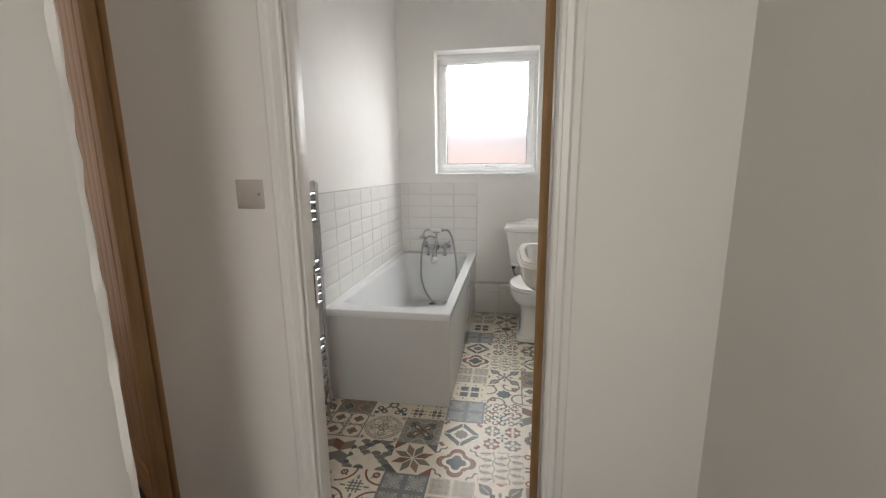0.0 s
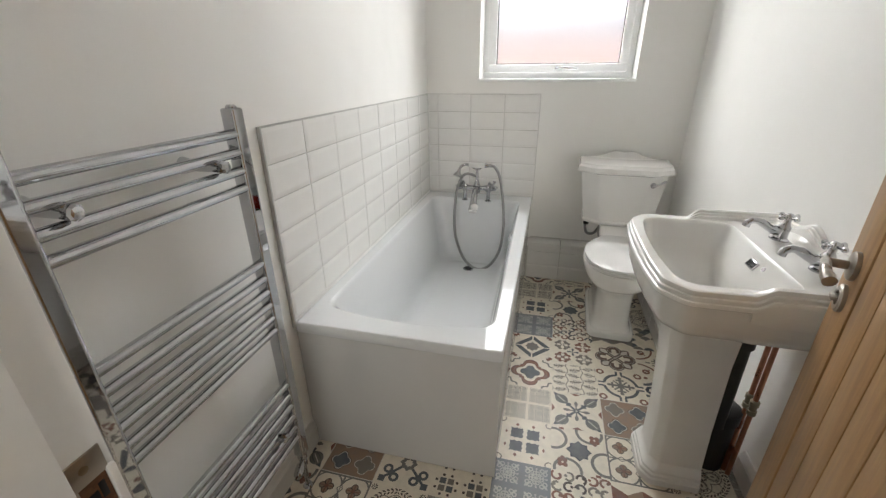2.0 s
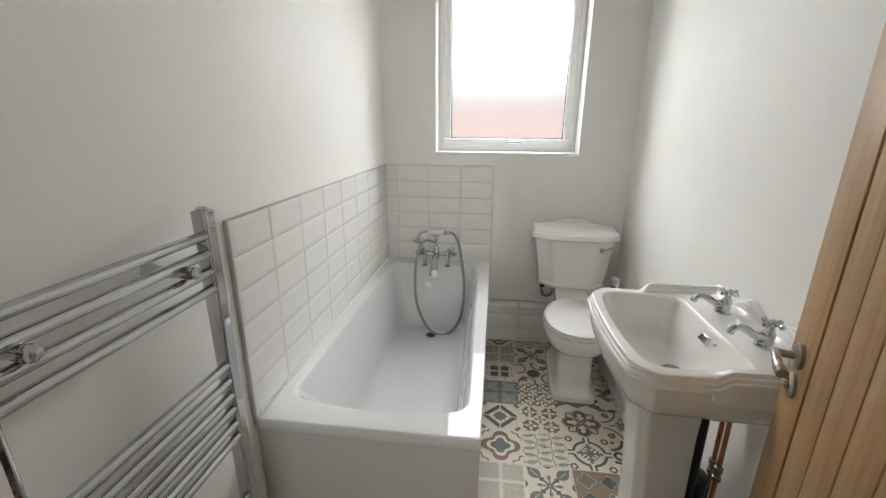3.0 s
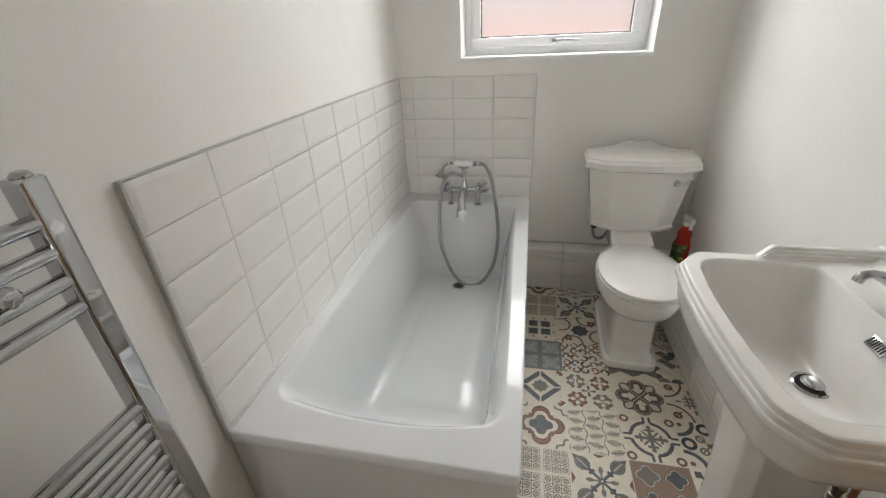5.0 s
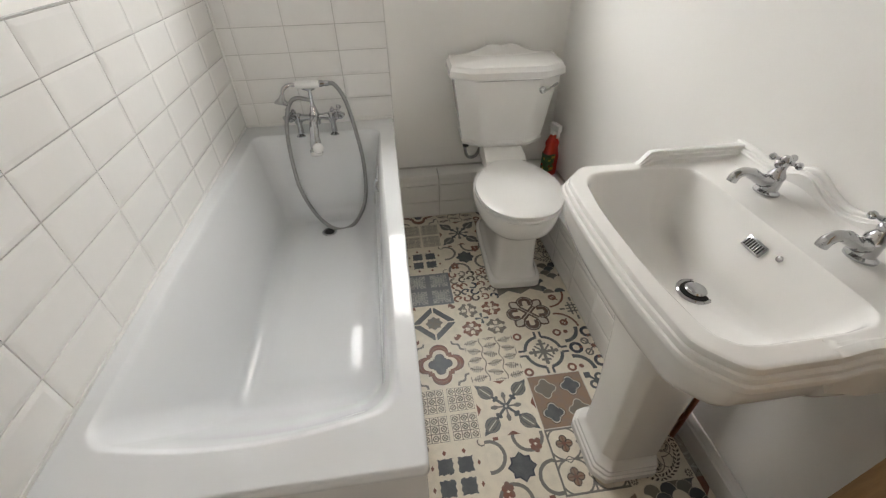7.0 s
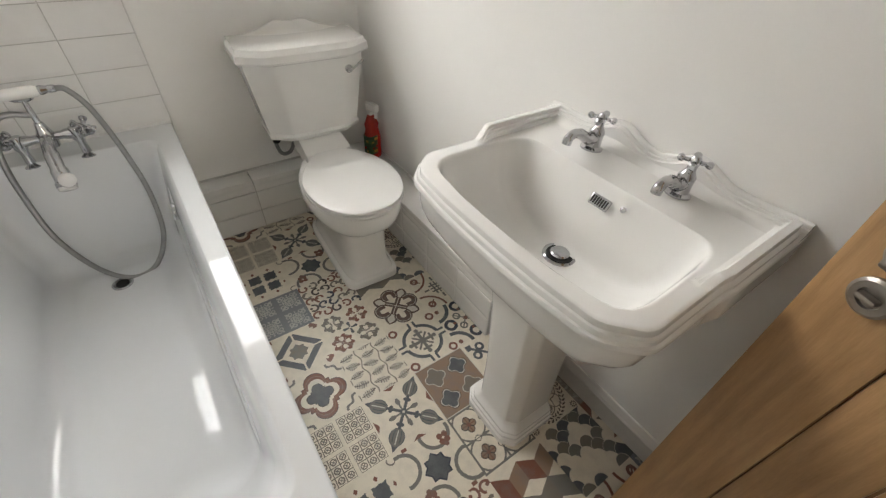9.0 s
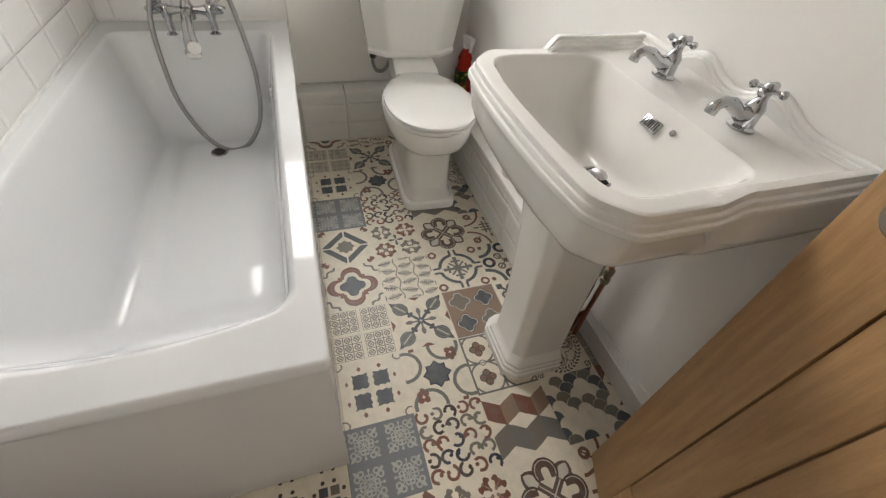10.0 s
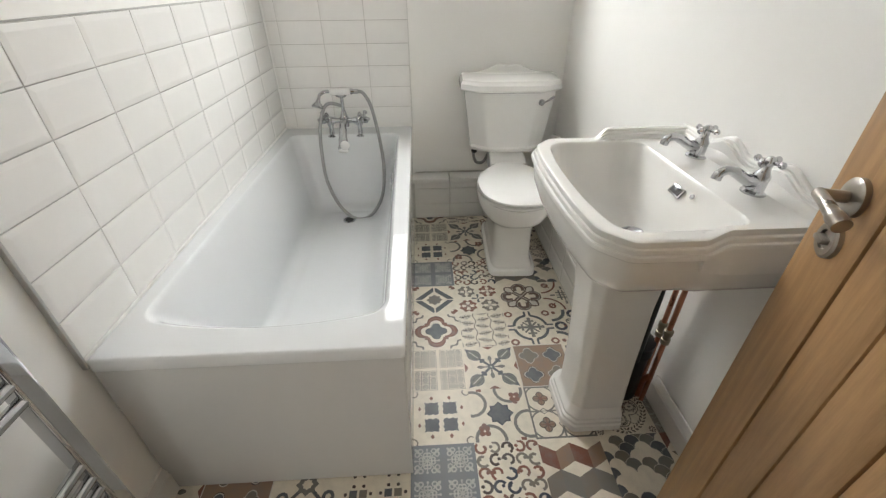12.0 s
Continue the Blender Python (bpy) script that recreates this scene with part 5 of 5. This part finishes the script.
def p_bigcircle():
    a = blank()
    m, M = np.minimum(ax, ay), np.maximum(ax, ay)
    wreath = 0.86 + 0.015 * np.cos(4 * th)
    lean = np.where(np.abs(th) < np.pi / 2, 1, -1) * np.where(th > 0, 1, -1)
    fr = (th * 40 / (2 * np.pi) + lean * np.abs(rr - wreath) * 6) % 1
    put(a, (np.abs(rr - wreath) < 0.095) & (fr < 0.5) & (np.abs(rr - wreath) > 0.014), BROWN)
    put(a, np.abs(np.hypot(M - 0.37, m * 1.15) - 0.36) < 0.016, TAUPE)
    k = np.arctan2(m, M - 0.45)
    put(a, (np.abs(np.hypot(M - 0.45, m * 1.25) - 0.19) < 0.05) & ((k * 4.5) % 1 < 0.62), BROWN)
    put(a, (np.hypot(M - 0.45, m * 1.8) < 0.06), TAUPE)
    put(a, (np.abs(np.hypot(ax - 0.40, ay - 0.40) - 0.235) < 0.014) & (ax + ay > 0.7), TAUPE)
    k = np.arctan2(ay - 0.13, ax - 0.13)
    put(a, (np.abs(np.hypot(ax - 0.13, ay - 0.13) - 0.085) < 0.032) & ((k * 2.6) % 1 < 0.65), BROWN)
    put(a, (np.hypot(M - 0.21, m) < 0.035) | (rr < 0.05), RUST)
    k = np.arctan2(ay - 0.86, ax - 0.86)
    d = np.hypot(ax - 0.86, ay - 0.86)
    return put(a, ((np.abs(d - 0.085) < 0.03) & ((k * 1.27) % 1 < 0.66)) | (d < 0.025), BROWN)


def p_crossscroll():
    a = blank()
    s, t = (ax + ay) / 1.414, np.abs(ax - ay) / 1.414
    put(a, (t < 0.055) & (s < 1.0), SLATE)
    put(a, np.abs(np.hypot(s - 0.72, t - 0.20) - 0.13) < 0.05, SLATE)
    put(a, (t < 0.17 * (1 - np.abs(s - 1.1) / 0.16)), SLATE)
    put(a, star(gx, gy, 0.34), GREY)
    return put(a, star(gx, gy, 0.16), CREAM)


def p_navycurve():
    a = blank()
    m, M = np.minimum(ax, ay), np.maximum(ax, ay)
    put(a, (np.abs(np.hypot(ax - 0.98, ay - 0.98) - 0.62) < 0.075), SLATE)
    put(a, (np.abs(np.hypot(M - 0.70, m) - 0.20) < 0.065), NAVY)
    put(a, (np.abs(ax - ay) < 0.04) & (rr < 0.5), GREY)
    put(a, np.abs(np.hypot(ax - 0.26, ay - 0.26) - 0.13) < 0.035, GREY)
    return put(a, (ax + ay < 0.12) | (np.hypot(M - 0.52, m) < 0.06) | (np.hypot(ax - 0.82, ay - 0.82) < 0.09), RUST)


def p_redarcs():
    a = blank()
    put(a, np.abs(np.hypot(ax - 1.0, ay - 1.0) - 0.80) < 0.045, RUST)
    m, M = np.minimum(ax, ay), np.maximum(ax, ay)
    put(a, (np.abs(np.hypot(ax - 0.72, ay - 0.72) - 0.12) < 0.05) | ((np.abs(ax - ay) < 0.04) & (rr > 0.75) & (rr < 1.2)), RUST)
    put(a, (np.maximum(ax, ay) < 0.34) & ((np.abs(ax - 0.17) < 0.04) | (np.abs(ay - 0.17) < 0.04) | (m < 0.03)), GREY)
    return put(a, (M > 0.40) & (M < 0.62) & (m < 0.05), GREY)


def p_kite():
    a = blank()
    for k in range(8):
        f = radians(22.5 + 45 * k)
        u, v = gx * math.cos(f) + gy * math.sin(f), np.abs(gy * math.cos(f) - gx * math.sin(f))
        put(a, v < np.minimum(u - 0.06, 1.0 - u) * 0.40, (RUST, GREY, TAN, TAUPE)[k % 4])
    put(a, ax + ay > 1.46, SLATE)
    return put(a, (ax + ay > 1.46) & (gx * gy < 0), RUST)


def p_greyorn():
    a = blank(STONE)
    w = np.abs(np.sin(gx * 7.5 + 1.2 * np.sin(gy * 6)) * np.sin(gy * 7.5 + 1.2 * np.sin(gx * 6)))
    put(a, (np.abs(w - 0.35) < 0.06) & (rr > 0.5), MIST)
    put(a, (np.abs(np.hypot(np.maximum(ax, ay) - 0.95, np.minimum(ax, ay)) - 0.33) < 0.035) | (np.abs(np.hypot(ax - 0.98, ay - 0.98) - 0.28) < 0.03), MIST)
    s, t = (ax + ay) / 1.414, np.abs(ax - ay) / 1.414
    lobe = 0.17 * np.sin(np.pi * np.clip((s - 0.04) / 0.60, 0, 1))
    put(a, t < lobe, BROWN)
    put(a, (t < lobe - 0.06), STONE)
    put(a, (t < 0.055) & (np.abs(s - 0.40) < 0.09) & ~((t < 0.015) & (s > 0.42)), PALE)
    m, M = np.minimum(ax, ay), np.maximum(ax, ay)
    put(a, (m < 0.045 + 0.25 * np.clip(M - 0.1, 0, 1)) & (M < 0.25), RUST)
    put(a, (np.abs(np.hypot(s - 0.70, t - 0.10) - 0.07) < 0.026) | (np.abs(np.hypot(s - 0.60, t - 0.19) - 0.06) < 0.024), BROWN)
    return put(a, (t < 0.035) & (s > 0.62) & (s < 0.84), BROWN)


def p_darksq():
    a = blank()
    for sx in (1, -1):
        for sy in (1, -1):
            x, y = gx - sx * 0.5, gy - sy * 0.5
            X, Y = np.abs(x), np.abs(y)
            sq = np.maximum(np.abs(X - 0.14), np.abs(Y - 0.14)) < 0.105
            put(a, sq, SLATE)
            put(a, sq & (x * y > 0), TAUPE)
            put(a, (np.hypot(X - 0.36, Y - 0.14) < 0.05) | (np.hypot(X - 0.14, Y - 0.36) < 0.05), BROWN)
    return a


PRINTS = [[p_lace, p_squares, p_tan, p_ring, p_diamond],
          [p_scroll, p_stararcs, p_xflower, p_leaf, p_clovers],
          [p_cubes, p_lattice, p_brown, p_ringcross, p_loop],
          [p_scallop, p_bigcircle, p_crossscroll, p_navycurve, p_redarcs],
          [p_kite, p_greyorn, p_darksq, p_ring, p_lace]]
PITCH, FX, FY0, DEEP = 0.2, 0.686, -0.107, 0.0035


def print_mesh(art):
    """A square of vinyl whose printed shapes are faces of their own."""
    used = sorted(set(art.flatten().tolist()))
    verts, faces, slots = [], [], []
    h = PITCH / RES
    for j in range(RES):
        row = art[j]
        cuts = [0] + [int(k) + 1 for k in np.nonzero(np.diff(row))[0]] + [RES]
        for a, b in zip(cuts, cuts[1:]):
            n = len(verts)
            verts += [(a * h, j * h, 0), (b * h, j * h, 0), (b * h, (j + 1) * h, 0), (a * h, (j + 1) * h, 0)]
            faces.append((n, n + 1, n + 2, n + 3))
            slots.append(used.index(int(row[a])))
    for (x0, y0), (x1, y1) in (((0, 0), (PITCH, 0)), ((PITCH, 0), (PITCH, PITCH)), ((PITCH, PITCH), (0, PITCH)), ((0, PITCH), (0, 0))):
        n = len(verts)
        verts += [(x0, y0, -DEEP), (x1, y1, -DEEP), (x1, y1, 0), (x0, y0, 0)]
        faces.append((n, n + 1, n + 2, n + 3))
        slots.append(0)
    me = bpy.data.meshes.new("vinyl_tile")
    me.from_pydata(verts, [], faces)
    for u in used:
        me.materials.append(VINYL[u])
    me.polygons.foreach_set("material_index", slots)
    me.update()
    return me


made = {}
for c in range(-4, 5):
    for r in range(-4, 9):
        x, y = FX + c * PITCH, FY0 + r * PITCH
        if x + PITCH < 0.66 and y > 0.05 or x > X1:
            continue
        k = (c % 5, (r - 2 * (c // 5)) % 5)
        if k not in made:
            made[k] = print_mesh(PRINTS[k[0]][k[1]]())
        ob = new("vinyl_tile", made[k])
        ob.parent = FLOOR
        ob.location = (x, y, 0.0)
